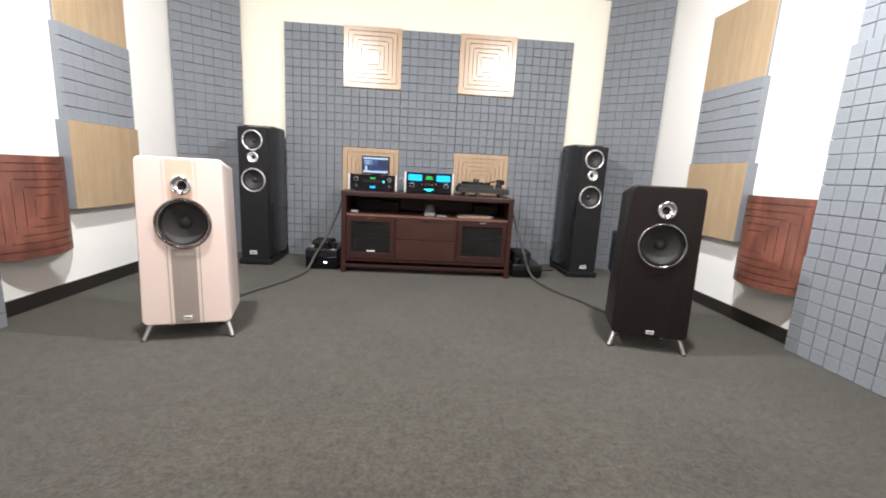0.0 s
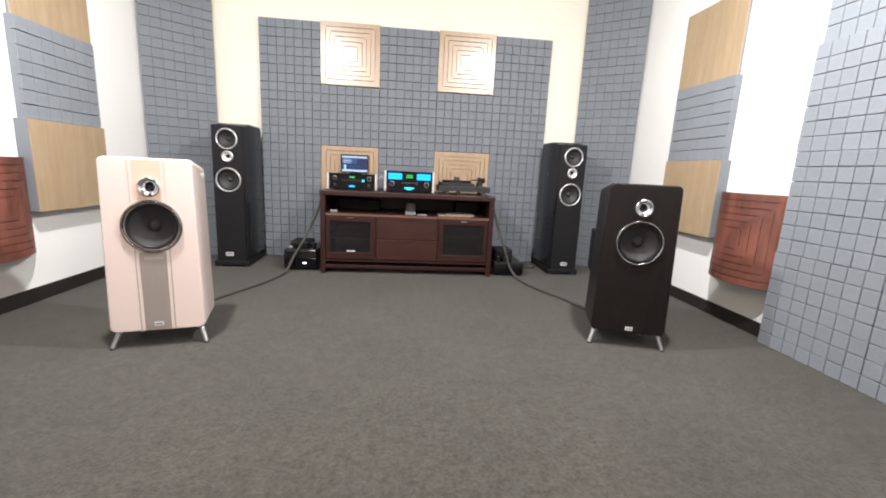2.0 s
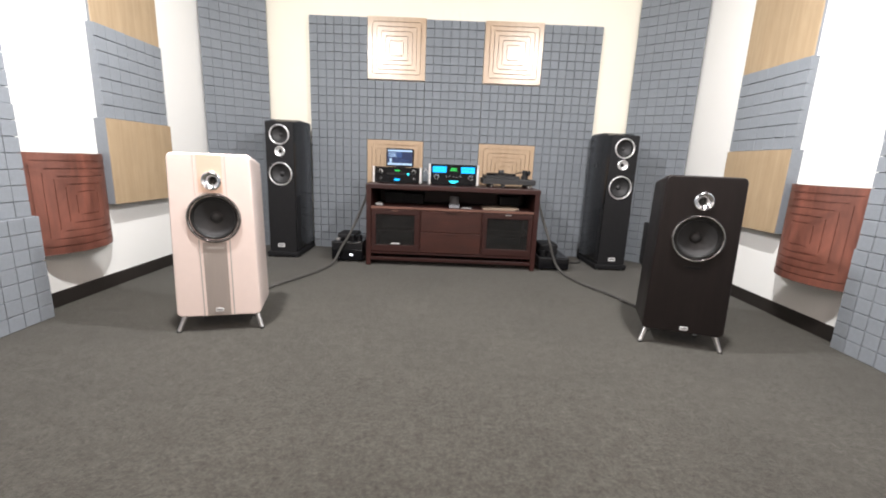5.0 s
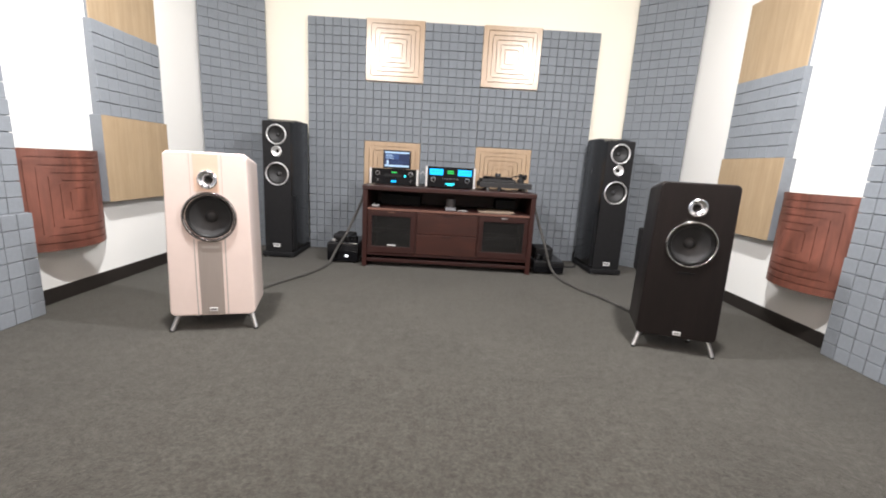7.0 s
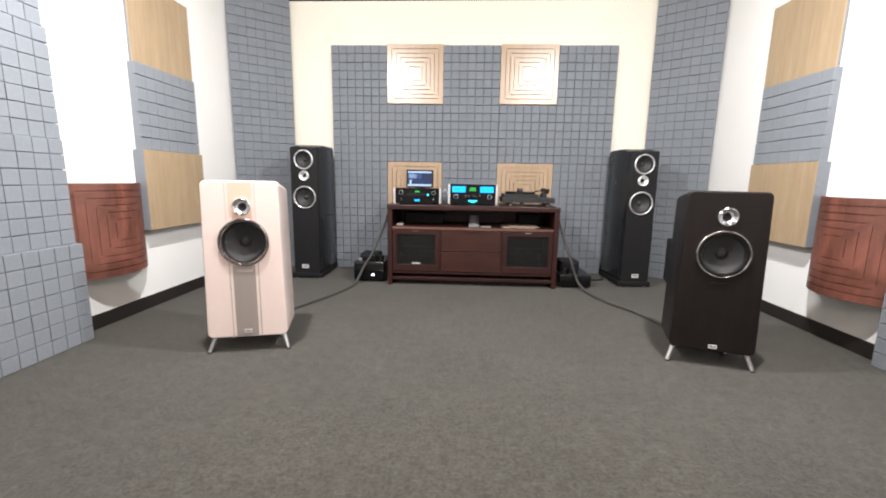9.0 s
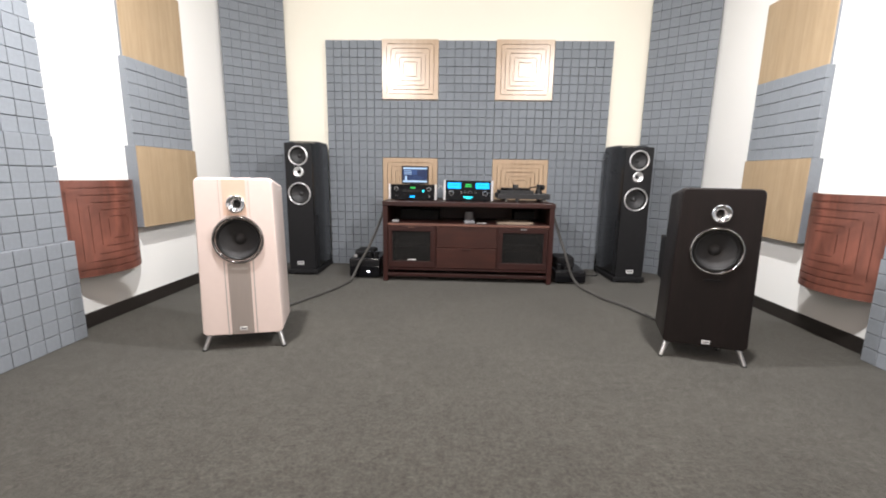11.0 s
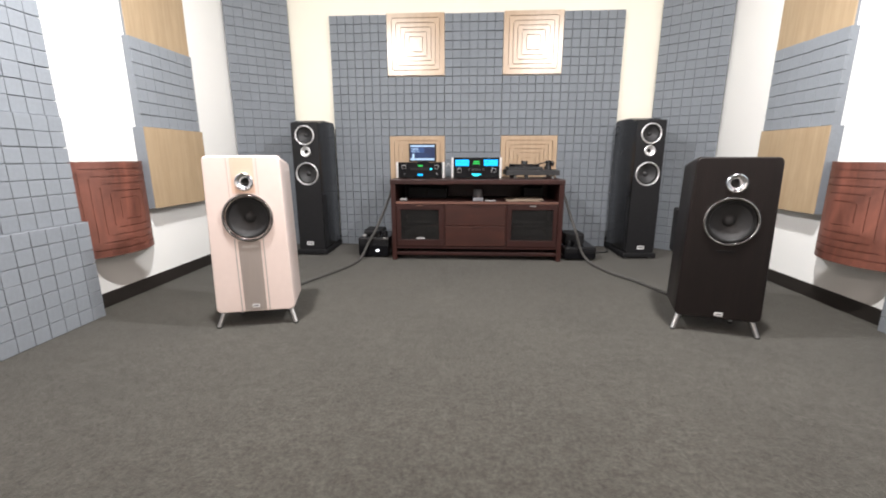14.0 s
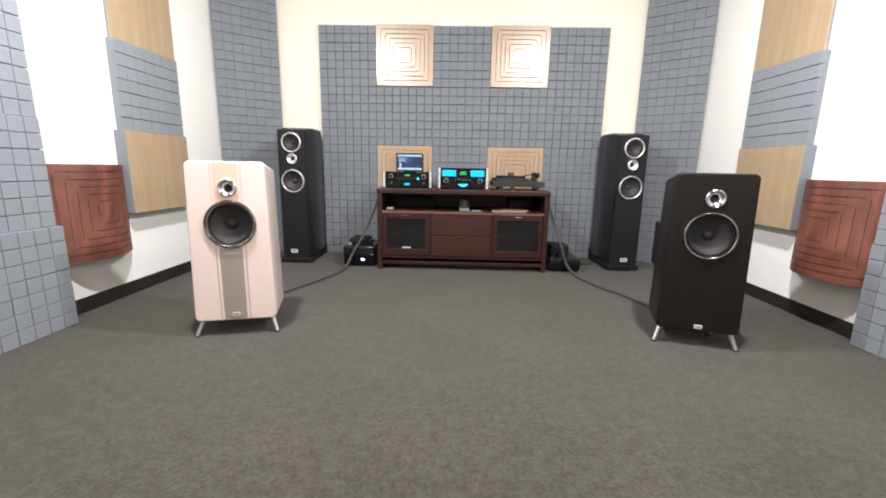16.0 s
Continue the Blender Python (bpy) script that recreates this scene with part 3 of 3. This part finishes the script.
    for a, b in ((x0 + 0.05, -0.290), (0.340, x1 - 0.05)):
        part("inner_shelf", box((a, yf + 0.06, 0.325), (b, yb - 0.022, 0.340)), MAHOGANY, con, "shelf behind the glass")
    return con


media_console()

# ---------------------------------------------------------------- hi-fi components


def knob(parent, x, z, r, y):
    k = part("knob", lathe([(r, 0.0), (r, 0.014), (r * 0.85, 0.018), (0.0, 0.018)], 24, Matrix.Translation((x, y, z)) @ FRONT), BLACK_GLOSS, parent, "black control knob", True)
    part("knob_ring", lathe([(r * 1.24, 0.0), (r * 1.24, 0.006), (r * 1.12, 0.009), (r * 1.01, 0.009)], 24, Matrix.Translation((x, y, z)) @ FRONT), ALUMINIUM, k, "", True)


def component(name, x0, x1, y, z0, z1, depth, label):
    c = thing(name, pose((x0 + x1) / 2, y, z0), label, "amplifier" if "amp" in name else "player")
    w, h = x1 - x0, z1 - z0
    part("chassis", box((-w / 2 + 0.02, 0.016, 0.012), (w / 2 - 0.02, depth, h - 0.012), 0.003), BLACK_MATT, c)
    part("front_panel", box((-w / 2 + 0.013, 0.0, 0.008), (w / 2 - 0.013, 0.015, h), 0.002), FACE_GLASS, c, "black glass front panel")
    for s in (-1, 1):
        a = s * (w / 2 - 0.006)
        part("end_cap", box((a - 0.011, -0.010, 0.006), (a + 0.011, 0.03, h + 0.003), 0.003), ALUMINIUM, c, "bright aluminium end cap")
    for sx in (-1, 1):
        for fy in (0.05, depth - 0.05):
            part("foot", lathe([(0.018, 0.0), (0.018, 0.012), (0.0, 0.012)], 14, Matrix.Translation((sx * (w / 2 - 0.07), fy, 0))), RUBBER, c)
    return c, w, h


TOP = 0.7865
amp, w, h = component("stereo_amplifier", -0.205, 0.271, 4.41, TOP, 0.987, 0.40, "black glass amplifier with two glowing blue power meters")
for s in (-1, 1):
    me = part("meter", box((s * 0.137 - 0.066, -0.002, h - 0.078), (s * 0.137 + 0.066, 0.001, h - 0.020), 0.002), BLUE_METER, amp, "glowing blue power meter")
    for k in range(5):
        part("scale_tick", box((s * 0.137 - 0.05 + k * 0.024, -0.003, h - 0.040), (s * 0.137 - 0.047 + k * 0.024, -0.0021, h - 0.034)), METER_INK, me)
    part("scale_line", box((s * 0.137 - 0.052, -0.003, h - 0.049), (s * 0.137 + 0.052, -0.0021, h - 0.047)), METER_INK, me)
    knob(amp, s * 0.165, 0.080, 0.019, 0.0)
part("display", box((-0.034, -0.002, h - 0.062), (0.034, 0.001, h - 0.052)), GREEN, amp, "small green display")
part("name_light", box((-0.028, -0.002, h - 0.046), (0.028, 0.001, h - 0.032)), GREEN, amp, "green glowing name mark")
part("lower_light", box((-0.046, -0.002, 0.036), (0.046, 0.001, 0.048)), CYAN, amp, "cyan glowing lettering mark")
part("lower_light", box((-0.024, -0.002, 0.024), (0.024, 0.001, 0.034)), CYAN, amp, "cyan glowing lettering mark")
for k in range(5):
    knob(amp, -0.068 + 0.034 * k, 0.088, 0.0075, 0.0)

cd, w, h = component("disc_player", -0.745, -0.280, 4.41, TOP, 0.943, 0.38, "black glass disc player with silver end caps and lights")
part("name_light", box((-0.024, -0.002, h - 0.040), (0.024, 0.001, h - 0.027)), GREEN, cd, "green glowing name mark")
part("display", box((-0.028, -0.002, 0.028), (0.024, 0.001, 0.046), 0.002), BLUE_METER, cd, "cyan glowing display")
part("button_light", lathe([(0.011, 0.0), (0.011, 0.002), (0.0, 0.002)], 20, Matrix.Translation((0.105, 0, 0.092)) @ FRONT), CYAN, cd, "cyan glowing button")
part("disc_tray", box((-0.10, -0.003, 0.082), (0.08, 0.001, 0.105), 0.001), BLACK_GLOSS, cd)
for s in (-1, 1):
    knob(cd, s * 0.160, 0.112, 0.017, 0.0)
    knob(cd, s * 0.160, 0.046, 0.008, 0.0)

tab = thing("tablet_computer", pose(-0.497, 4.47, 0.9462, -4, 0, 0), "tablet with a lit blue screen leaning on its stand", "tablet")
part("case", box((-0.134, 0.0, 0.0), (0.134, 0.012, 0.176), 0.005, 2), BLACK_GLOSS, tab)
part("screen", box((-0.121, -0.001, 0.013), (0.121, 0.0005, 0.164)), SCREEN, tab, "lit dark blue screen")
part("tool_bar", box((-0.119, -0.002, 0.144), (0.119, -0.0011, 0.160)), SCREEN_BAR, tab, "light bar with unreadable text")
part("status_bar", box((-0.119, -0.002, 0.016), (0.119, -0.0011, 0.034)), SCREEN_BAR, tab, "light bar with unreadable text")
part("cover_art", box((-0.100, -0.002, 0.036), (-0.080, -0.0011, 0.078)), SCREEN_BAR, tab)
part("list_panel", box((-0.115, -0.0018, 0.088), (0.02, -0.0011, 0.138)), SCREEN_LIST, tab, "mid-blue list area")
for k in range(4):
    part("text_line", box((-0.108, -0.0024, 0.094 + 0.011 * k), (-0.03 - 0.012 * (k % 2), -0.0019, 0.098 + 0.011 * k)), SCREEN_BAR, tab)
    part("text_line", box((-0.06, -0.0020, 0.042 + 0.010 * k), (0.045 + 0.02 * (k % 3), -0.0011, 0.0445 + 0.010 * k)), SCREEN_LIST, tab)
part("stand", box((-0.05, 0.012, 0.0), (0.05, 0.10, 0.006), 0.002), BLACK_MATT, tab)


def turntable():
    t = thing("turntable", pose(0.578, 4.42, TOP), "dark grey turntable with platter and tonearm on feet", "turntable")
    part("plinth", box((-0.255, 0.0, 0.030), (0.255, 0.36, 0.082), 0.004, 2), DECK_GREY, t)
    part("upper_deck", box((-0.235, 0.03, 0.0825), (0.10, 0.34, 0.112), 0.004), DECK_GREY, t)
    for sx in (-0.17, 0.20):
        for y in (0.05, 0.30):
            part("foot", lathe([(0.022, 0.0), (0.026, 0.006), (0.022, 0.012), (0.015, 0.03), (0.0, 0.03)], 18, Matrix.Translation((sx, y, 0))), STEEL, t, "turned metal foot", True)
    part("motor_foot", lathe([(0.02, 0.0), (0.02, 0.03), (0.0, 0.03)], 16, Matrix.Translation((-0.06, 0.03, 0))), DECK_GREY, t)
    pl = part("platter", lathe([(0.15, 0.112), (0.15, 0.132), (0.146, 0.136), (0.0, 0.136)], 48, Matrix.Translation((-0.06, 0.19, 0))), BLACK_GLOSS, t, "", True)
    part("record_clamp", lathe([(0.03, 0.136), (0.03, 0.160), (0.026, 0.166), (0.0, 0.166)], 24, Matrix.Translation((-0.06, 0.19, 0))), DECK_GREY, pl, "black record clamp", True)
    arm = part("tonearm_base", lathe([(0.034, 0.082), (0.034, 0.115), (0.022, 0.122), (0.022, 0.150), (0.0, 0.150)], 24, Matrix.Translation((0.17, 0.17, 0))), DECK_GREY, t, "", True)
    part("tonearm", tube(spline([(0.21, 0.23, 0.148), (0.17, 0.17, 0.150), (0.10, 0.07, 0.146), (0.06, 0.05, 0.142)]), 0.006, 10), BLACK_GLOSS, arm, "dark tonearm tube", True)
    part("counterweight", lathe([(0.0, 0.0), (0.024, 0.002), (0.026, 0.03), (0.022, 0.034), (0.0, 0.034)], 20, Matrix.Translation((0.20, 0.215, 0.142)) @ Matrix.Rotation(radians(55), 4, "Z") @ FRONT), DECK_GREY, arm, "", True)
    part("bearing", lathe([(0.028, 0.150), (0.030, 0.160), (0.018, 0.172), (0.0, 0.172)], 20, Matrix.Translation((0.17, 0.17, 0))), DECK_GREY, arm, "", True)
    return t


turntable()


def thing_on_shelf(name, bm, mat, x, y, z, label, category, smooth=False):
    return whole(name, bm, mat, label, category, m=pose(x, y, z), smooth=smooth)


SH = 0.5785
thing_on_shelf("small_box", box((-0.032, 0, 0), (0.032, 0.05, 0.022), 0.003), DULL_PLASTIC, -0.672, 4.32, SH, "small pale grey box on the open shelf", "box")
thing_on_shelf("record_sleeve", box((-0.155, 0, 0), (0.155, 0.31, 0.008), 0.001), PAPER, 0.48, 4.29, SH, "flat tan paper sleeve on the open shelf", "sleeve")
thing_on_shelf("record_sleeve", box((-0.12, 0, 0), (0.15, 0.29, 0.007), 0.001), PAPER, 0.52, 4.30, SH + 0.0085, "pale paper sleeve lying on a tan sleeve", "sleeve")
thing_on_shelf("headphone_amp", box((-0.05, 0, 0), (0.05, 0.12, 0.03), 0.004), TRANSLUCENT, 0.05, 4.29, SH, "small grey device on the open shelf", "device")
thing_on_shelf("glass_jar", lathe([(0.0, 0.0), (0.045, 0.0), (0.05, 0.01), (0.05, 0.085), (0.04, 0.10), (0.0, 0.10)], 24), TRANSLUCENT, 0.055, 4.54, SH, "dull clear jar at the back of the shelf", "jar", True)
thing_on_shelf("remote_control", box((-0.022, 0, 0), (0.075, 0.03, 0.012), 0.003), DULL_PLASTIC, 0.14, 4.29, SH, "pale grey remote control on the shelf", "remote")
for i, (sx, sh) in enumerate(((-0.56, 0.11), (-0.36, 0.10), (0.62, 0.09))):
    thing_on_shelf("av_box", box((-0.10, 0, 0), (0.10, 0.22, sh), 0.004), BLACK_MATT, sx, 4.60, SH if i < 2 else SH + 0.0160, "black equipment box at the back of the shelf", "box")


for sx, sz, sw, shh in ((-0.505, 0.1405, 0.34, 0.11), (-0.505, 0.3405, 0.30, 0.08), (0.57, 0.1405, 0.34, 0.09), (0.57, 0.3405, 0.32, 0.10)):
    dev = thing("av_receiver", pose(sx, 4.42, sz), "dark equipment box behind the smoked glass door", "device", "stored components")
    part("case", box((-sw / 2, 0, 0.008), (sw / 2, 0.34, shh), 0.004), BLACK_GLOSS, dev)
    part("display", box((-sw * 0.2, -0.001, shh * 0.45), (sw * 0.12, 0.0005, shh * 0.7)), FACE_GLASS, dev)
    part("trim_line", box((-sw / 2 + 0.01, -0.001, shh * 0.2), (sw / 2 - 0.01, 0.0005, shh * 0.24)), STEEL, dev, "thin metal trim line")
    for fx in (-sw / 2 + 0.04, sw / 2 - 0.04):
        part("foot", box((fx - 0.012, 0.02, 0.0), (fx + 0.012, 0.30, 0.0085)), RUBBER, dev)


def power_amp(x0, x1, y, h, upper, label, led, flip):
    a = thing("power_amplifier", pose((x0 + x1) / 2, y, 0), label, "amplifier", "floor amplifiers")
    w = x1 - x0
    part("chassis", box((-w / 2, 0.0, 0.014), (w / 2, 0.42, h), 0.02, 3), BLACK_GLOSS, a)
    part("front_panel", box((-w / 2 + 0.01, -0.006, 0.02), (w / 2 - 0.01, -0.0005, h * 0.6), 0.002), FACE_GLASS, a)
    part("transformer_cover", box((-w / 2 + 0.03, 0.12, h), (w / 2 - 0.09, 0.36, upper), 0.02, 3), BLACK_MATT, a, "raised black rear cover")
    for k in range(2):
        part("tube_cage", lathe([(0.03, h), (0.03, h + 0.05), (0.02, h + 0.06), (0.0, h + 0.06)], 18, Matrix.Translation((flip * (w / 2 - 0.05 - 0.07 * k), 0.07, 0))), BLACK_GLOSS, a, "", True)
    part("status_light", lathe([(0.0, 0.003), (led, 0.003), (led, 0.0)], 16, Matrix.Translation((flip * -0.02 if led < 0.01 else 0.04, -0.006, 0.075)) @ FRONT @ Matrix.Diagonal((1.5, 0.8, 1, 1))), WHITE_LED, a, "white status light")
    for sx in (-1, 1):
        for fy in (0.05, 0.37):
            part("foot", lathe([(0.016, 0.0), (0.016, 0.0145), (0.0, 0.0145)], 12, Matrix.Translation((sx * (w / 2 - 0.05), fy, 0))), RUBBER, a)
    return a


power_amp(-1.145, -0.830, 4.34, 0.205, 0.262, "black power amplifier on the carpet with white light", 0.0115, 1)
power_amp(0.898, 1.205, 4.31, 0.135, 0.245, "low black power amplifier on the carpet with white light", 0.007, -1)
whole("cable_plug", box((-0.018, -0.016, 0), (0.018, 0.016, 0.024), 0.006, 2), DULL_PLASTIC, "small pale plug on the amplifier", "plug", m=pose(-1.09, 4.40, 0.2053))

# cables
whole("speaker_cable", tube(spline([(-1.33, 2.98, 0.35), (-1.34, 3.05, 0.12), (-1.38, 3.25, 0.012), (-1.36, 3.41, 0.012), (-1.24, 3.69, 0.012), (-1.16, 3.89, 0.012), (-1.11, 4.08, 0.012), (-1.085, 4.22, 0.03), (-1.03, 4.30, 0.16), (-0.955, 4.325, 0.29), (-0.885, 4.40, 0.46), (-0.850, 4.55, 0.60), (-0.845, 4.75, 0.72), (-0.80, 4.93, 0.78)]), 0.012, 10), CABLE,
      "thick grey braided cable trailing over the carpet", "cable", group="speaker cables", smooth=True)
whole("speaker_cable", tube(spline([(1.40, 2.98, 0.35), (1.41, 3.06, 0.12), (1.44, 3.2, 0.012), (1.41, 3.31, 0.012), (1.32, 3.59, 0.012), (1.20, 3.82, 0.012), (1.13, 4.06, 0.012), (1.105, 4.20, 0.02), (1.05, 4.27, 0.10), (0.99, 4.285, 0.28), (0.935, 4.36, 0.46), (0.915, 4.55, 0.62), (0.91, 4.75, 0.72), (0.85, 4.93, 0.78)]), 0.012, 10), CABLE,
      "thick grey braided cable trailing over the carpet", "cable", group="speaker cables", smooth=True)
whole("mains_cable", tube(spline([(1.18, 4.62, 0.05), (1.25, 4.70, 0.008), (1.36, 4.66, 0.008), (1.45, 4.72, 0.008), (1.50, 4.96, 0.008), (1.52, 5.02, 0.2)]), 0.007, 8), BLACK_MATT,
      "black mains cable lying by the wall", "cable", smooth=True)
whole("interconnect_cable", tube(spline([(-0.27, 4.62, 0.90), (-0.245, 4.60, 0.93), (-0.225, 4.62, 0.90), (-0.21, 4.66, 0.86)]), 0.004, 8), BADGE,
      "thin pale cable between two components", "cable", smooth=True)

# ---------------------------------------------------------------- end-wall diffusers and side-wall panels
MOD = 0.61
for dx, dz in ((-0.915, 1.841), (0.305, 1.841), (-0.915, 0.61), (0.305, 0.61)):
    dif = thing("slotted_diffuser", pose(dx + 0.002, 4.998, dz + 0.002), "pale wood square diffuser with concentric slots on the wall", "diffuser", "slotted wall diffusers")
    part("face", plate_with_slots(MOD - 0.004, MOD - 0.004, ring_slots(MOD, MOD, width=0.008), 0.016, 0.024), PALE, dif, "pale slotted wood face")
    part("backing", box((0.004, 0.0245, 0.004), (MOD - 0.008, 0.060, MOD - 0.008), 0.002), PALE, dif)


def curved_diffuser(m, bulge, label):
    """A slotted plate bent to an arc, its two upright edges on the wall."""
    c = 0.61
    r = (c * c / 4 + bulge * bulge) / (2 * bulge)
    half = math.asin(c / 2 / r)

    def bend(p):
        a = (p.x / c * 2 - 1) * half
        rr = r - p.y
        return Vector((c / 2 + rr * math.sin(a), r - bulge - rr * math.cos(a), p.z))

    ob = thing("curved_diffuser", m, label, "diffuser", "curved wall diffusers")
    part("face", plate_with_slots(c, 0.615, ring_slots(c, 0.615, 0.045, 0.047, 5, 0.006, 0.003), 0.006, 0.02, bend), RED, ob)
    back = bmesh.new()
    for z in (0.03, 0.57):
        vs0 = [bend(Vector((c * k / 16, 0.021, z))) for k in range(17)]
        lo = [back.verts.new(v) for v in vs0]
        hi = [back.verts.new(v + Vector((0, 0, 0.015))) for v in vs0]
        back.faces.new(lo)
        back.faces.new(list(reversed(hi)))
        for k in range(17):
            back.faces.new((lo[k], lo[(k + 1) % 17], hi[(k + 1) % 17], hi[k]))
    part("rib", back, BLACK_MATT, ob, "dark inner rib")
    return ob


curved_diffuser(pose(XL + 0.001, 2.735, 0.352, 0, 0, 90), 0.135, "red-stained slotted wood panel curving out from the wall")
curved_diffuser(pose(XR - 0.001, 3.315, 0.342, 0, 0, -90), 0.17, "red-stained slotted wood panel curving out from the wall")


def wood_panel(m, w, h, d, label):
    p = thing("wood_panel", m, label, "acoustic panel", "wood-faced wall panels")
    part("core", box((0, -d + 0.008, 0), (w, 0, h), 0.002), FOAM, p, "grey foam core")
    part("face", box((0.0, -d, 0.0), (w, -d + 0.0075, h), 0.0015), OAK, p, "light oak veneer face")
    return p

# ---------------------------------------------------------------- foam: every panel a thing, every pad a piece


def pad_mesh(w, h, d, bevel):
    bm = bmesh.new()
    b = bevel
    rings = [[(0, 0), (w, 0), (w, h), (0, h)], [(0, 0), (w, 0), (w, h), (0, h)], [(b, b), (w - b, b), (w - b, h - b), (b, h - b)]]
    ys = (0.0, -(d - b), -d)
    vs = [[bm.verts.new((x, y, z)) for x, z in ring] for ring, y in zip(rings, ys)]
    for a, c in zip(vs, vs[1:]):
        for i in range(4):
            bm.faces.new((a[i], a[(i + 1) % 4], c[(i + 1) % 4], c[i]))
    bm.faces.new(vs[-1])
    return finish(bm, "foam_pad", FOAM)


rng = random.Random(7)
PADS = {}


def foam_panel(m, cols, rows, thick, label, px=MOD / 7, pz=MOD / 7, gx=0.0032, gz=0.0045, top_gap=True):
    """Local x to the right, z up, back on y = 0, front towards -y. Pads stand out from a backing sheet."""
    depth = min(0.022, thick * 0.5)
    key = (round(px, 4), round(pz, 4), round(depth, 3), gx, gz)
    if key not in PADS:
        PADS[key] = pad_mesh(px - gx, pz - gz, depth, 0.002)
    m = m @ pose(rng.uniform(-0.0015, 0.0015), -rng.uniform(0, 0.004), 0.0)
    p = thing("foam_panel", m, label, "acoustic foam", "acoustic foam panels")
    part("backing", box((0.0015, -thick + depth, 0.0005), (cols * px - 0.0015, 0, rows * pz - 0.0005)), FOAM, p)
    for i in range(cols):
        for j in range(rows):
            pad = new("foam_pad", PADS[key])
            pad.parent = p
            pad.matrix_basis = pose(i * px + gx / 2 + rng.uniform(-0.0006, 0.0006), -thick + depth - rng.uniform(0, 0.0012), j * pz + gz / 2 + rng.uniform(-0.001, 0.001), 0, 0, 0)
    return p


# end wall: five by four squares, four of them taken by the slotted diffusers
for i in range(5):
    for j in range(4):
        if i in (1, 3) and j in (1, 3):
            continue
        foam_panel(pose(-1.525 + MOD * i, YB - 0.001, MOD * j), 7, 7, 0.059, "square grey grooved foam panel on the end wall", gx=0.0046, gz=0.0054)

# corners: panels across the corner, floor to ceiling
for x, y, a, gx in ((XL, 4.680, 37.0, 0.0015), (1.925, YB, -37.2, 0.0017)):
    for j in range(5):
        rows, pz = (7, MOD / 7) if j < 4 else (5, (ZC - 2.446) / 5)
        foam_panel(pose(x, y, MOD * j, 0, 0, a), 7, rows, 0.06, "grey grooved foam panel set across the room corner", px=0.612 / 7, pz=pz, gx=gx)

# side walls: wood, foam, wood, one above the other
COLUMNS = ((-1, (0.615, 1.212, 1.832, 2.442), ((3.315, 3.985), (3.345, 4.005), (3.37, 4.035))),
           (1, (0.600, 1.190, 1.800, 2.410), ((3.305, 3.955), (3.335, 3.985), (3.365, 4.03))))
for side, zs, ys in COLUMNS:
    x, a = (XL, 90) if side < 0 else (XR, -90)
    start = [lo if side < 0 else hi for lo, hi in ys]
    width = [hi - lo for lo, hi in ys]
    wood_panel(pose(x, start[0], zs[0], 0, 0, a), width[0], zs[1] - zs[0] - 0.002, 0.09, "thick oak-faced acoustic panel on the side wall")
    foam_panel(pose(x, start[1], zs[1], 0, 0, a), 7, 7, 0.055, "grey grooved foam panel between two oak panels", px=width[1] / 7, pz=(zs[2] - zs[1] - 0.002) / 7, gx=0.0008)
    wood_panel(pose(x, start[2], zs[2], 0, 0, a), width[2], zs[3] - zs[2], 0.025, "thin oak-faced acoustic panel high on the side wall")

# side walls: stacked foam beside the seat
for side, depths in ((-1, (0.125, 0.095, 0.065, 0.06)), (1, (0.078, 0.078, 0.066, 0.052))):
    for j, d in enumerate(depths):
        for k in range(3):
            shift = (0.0, -0.012, 0.008, -0.006)[j]
            y0 = 2.705 + shift - MOD * (k + 1) if side < 0 else 2.730 + shift - MOD * k
            foam_panel(pose(XL if side < 0 else XR, y0, MOD * j, 0, 0, 90 if side < 0 else -90), 7, 7, d, "grey grooved foam panel stacked against the side wall", gx=0.0032, gz=0.0040)
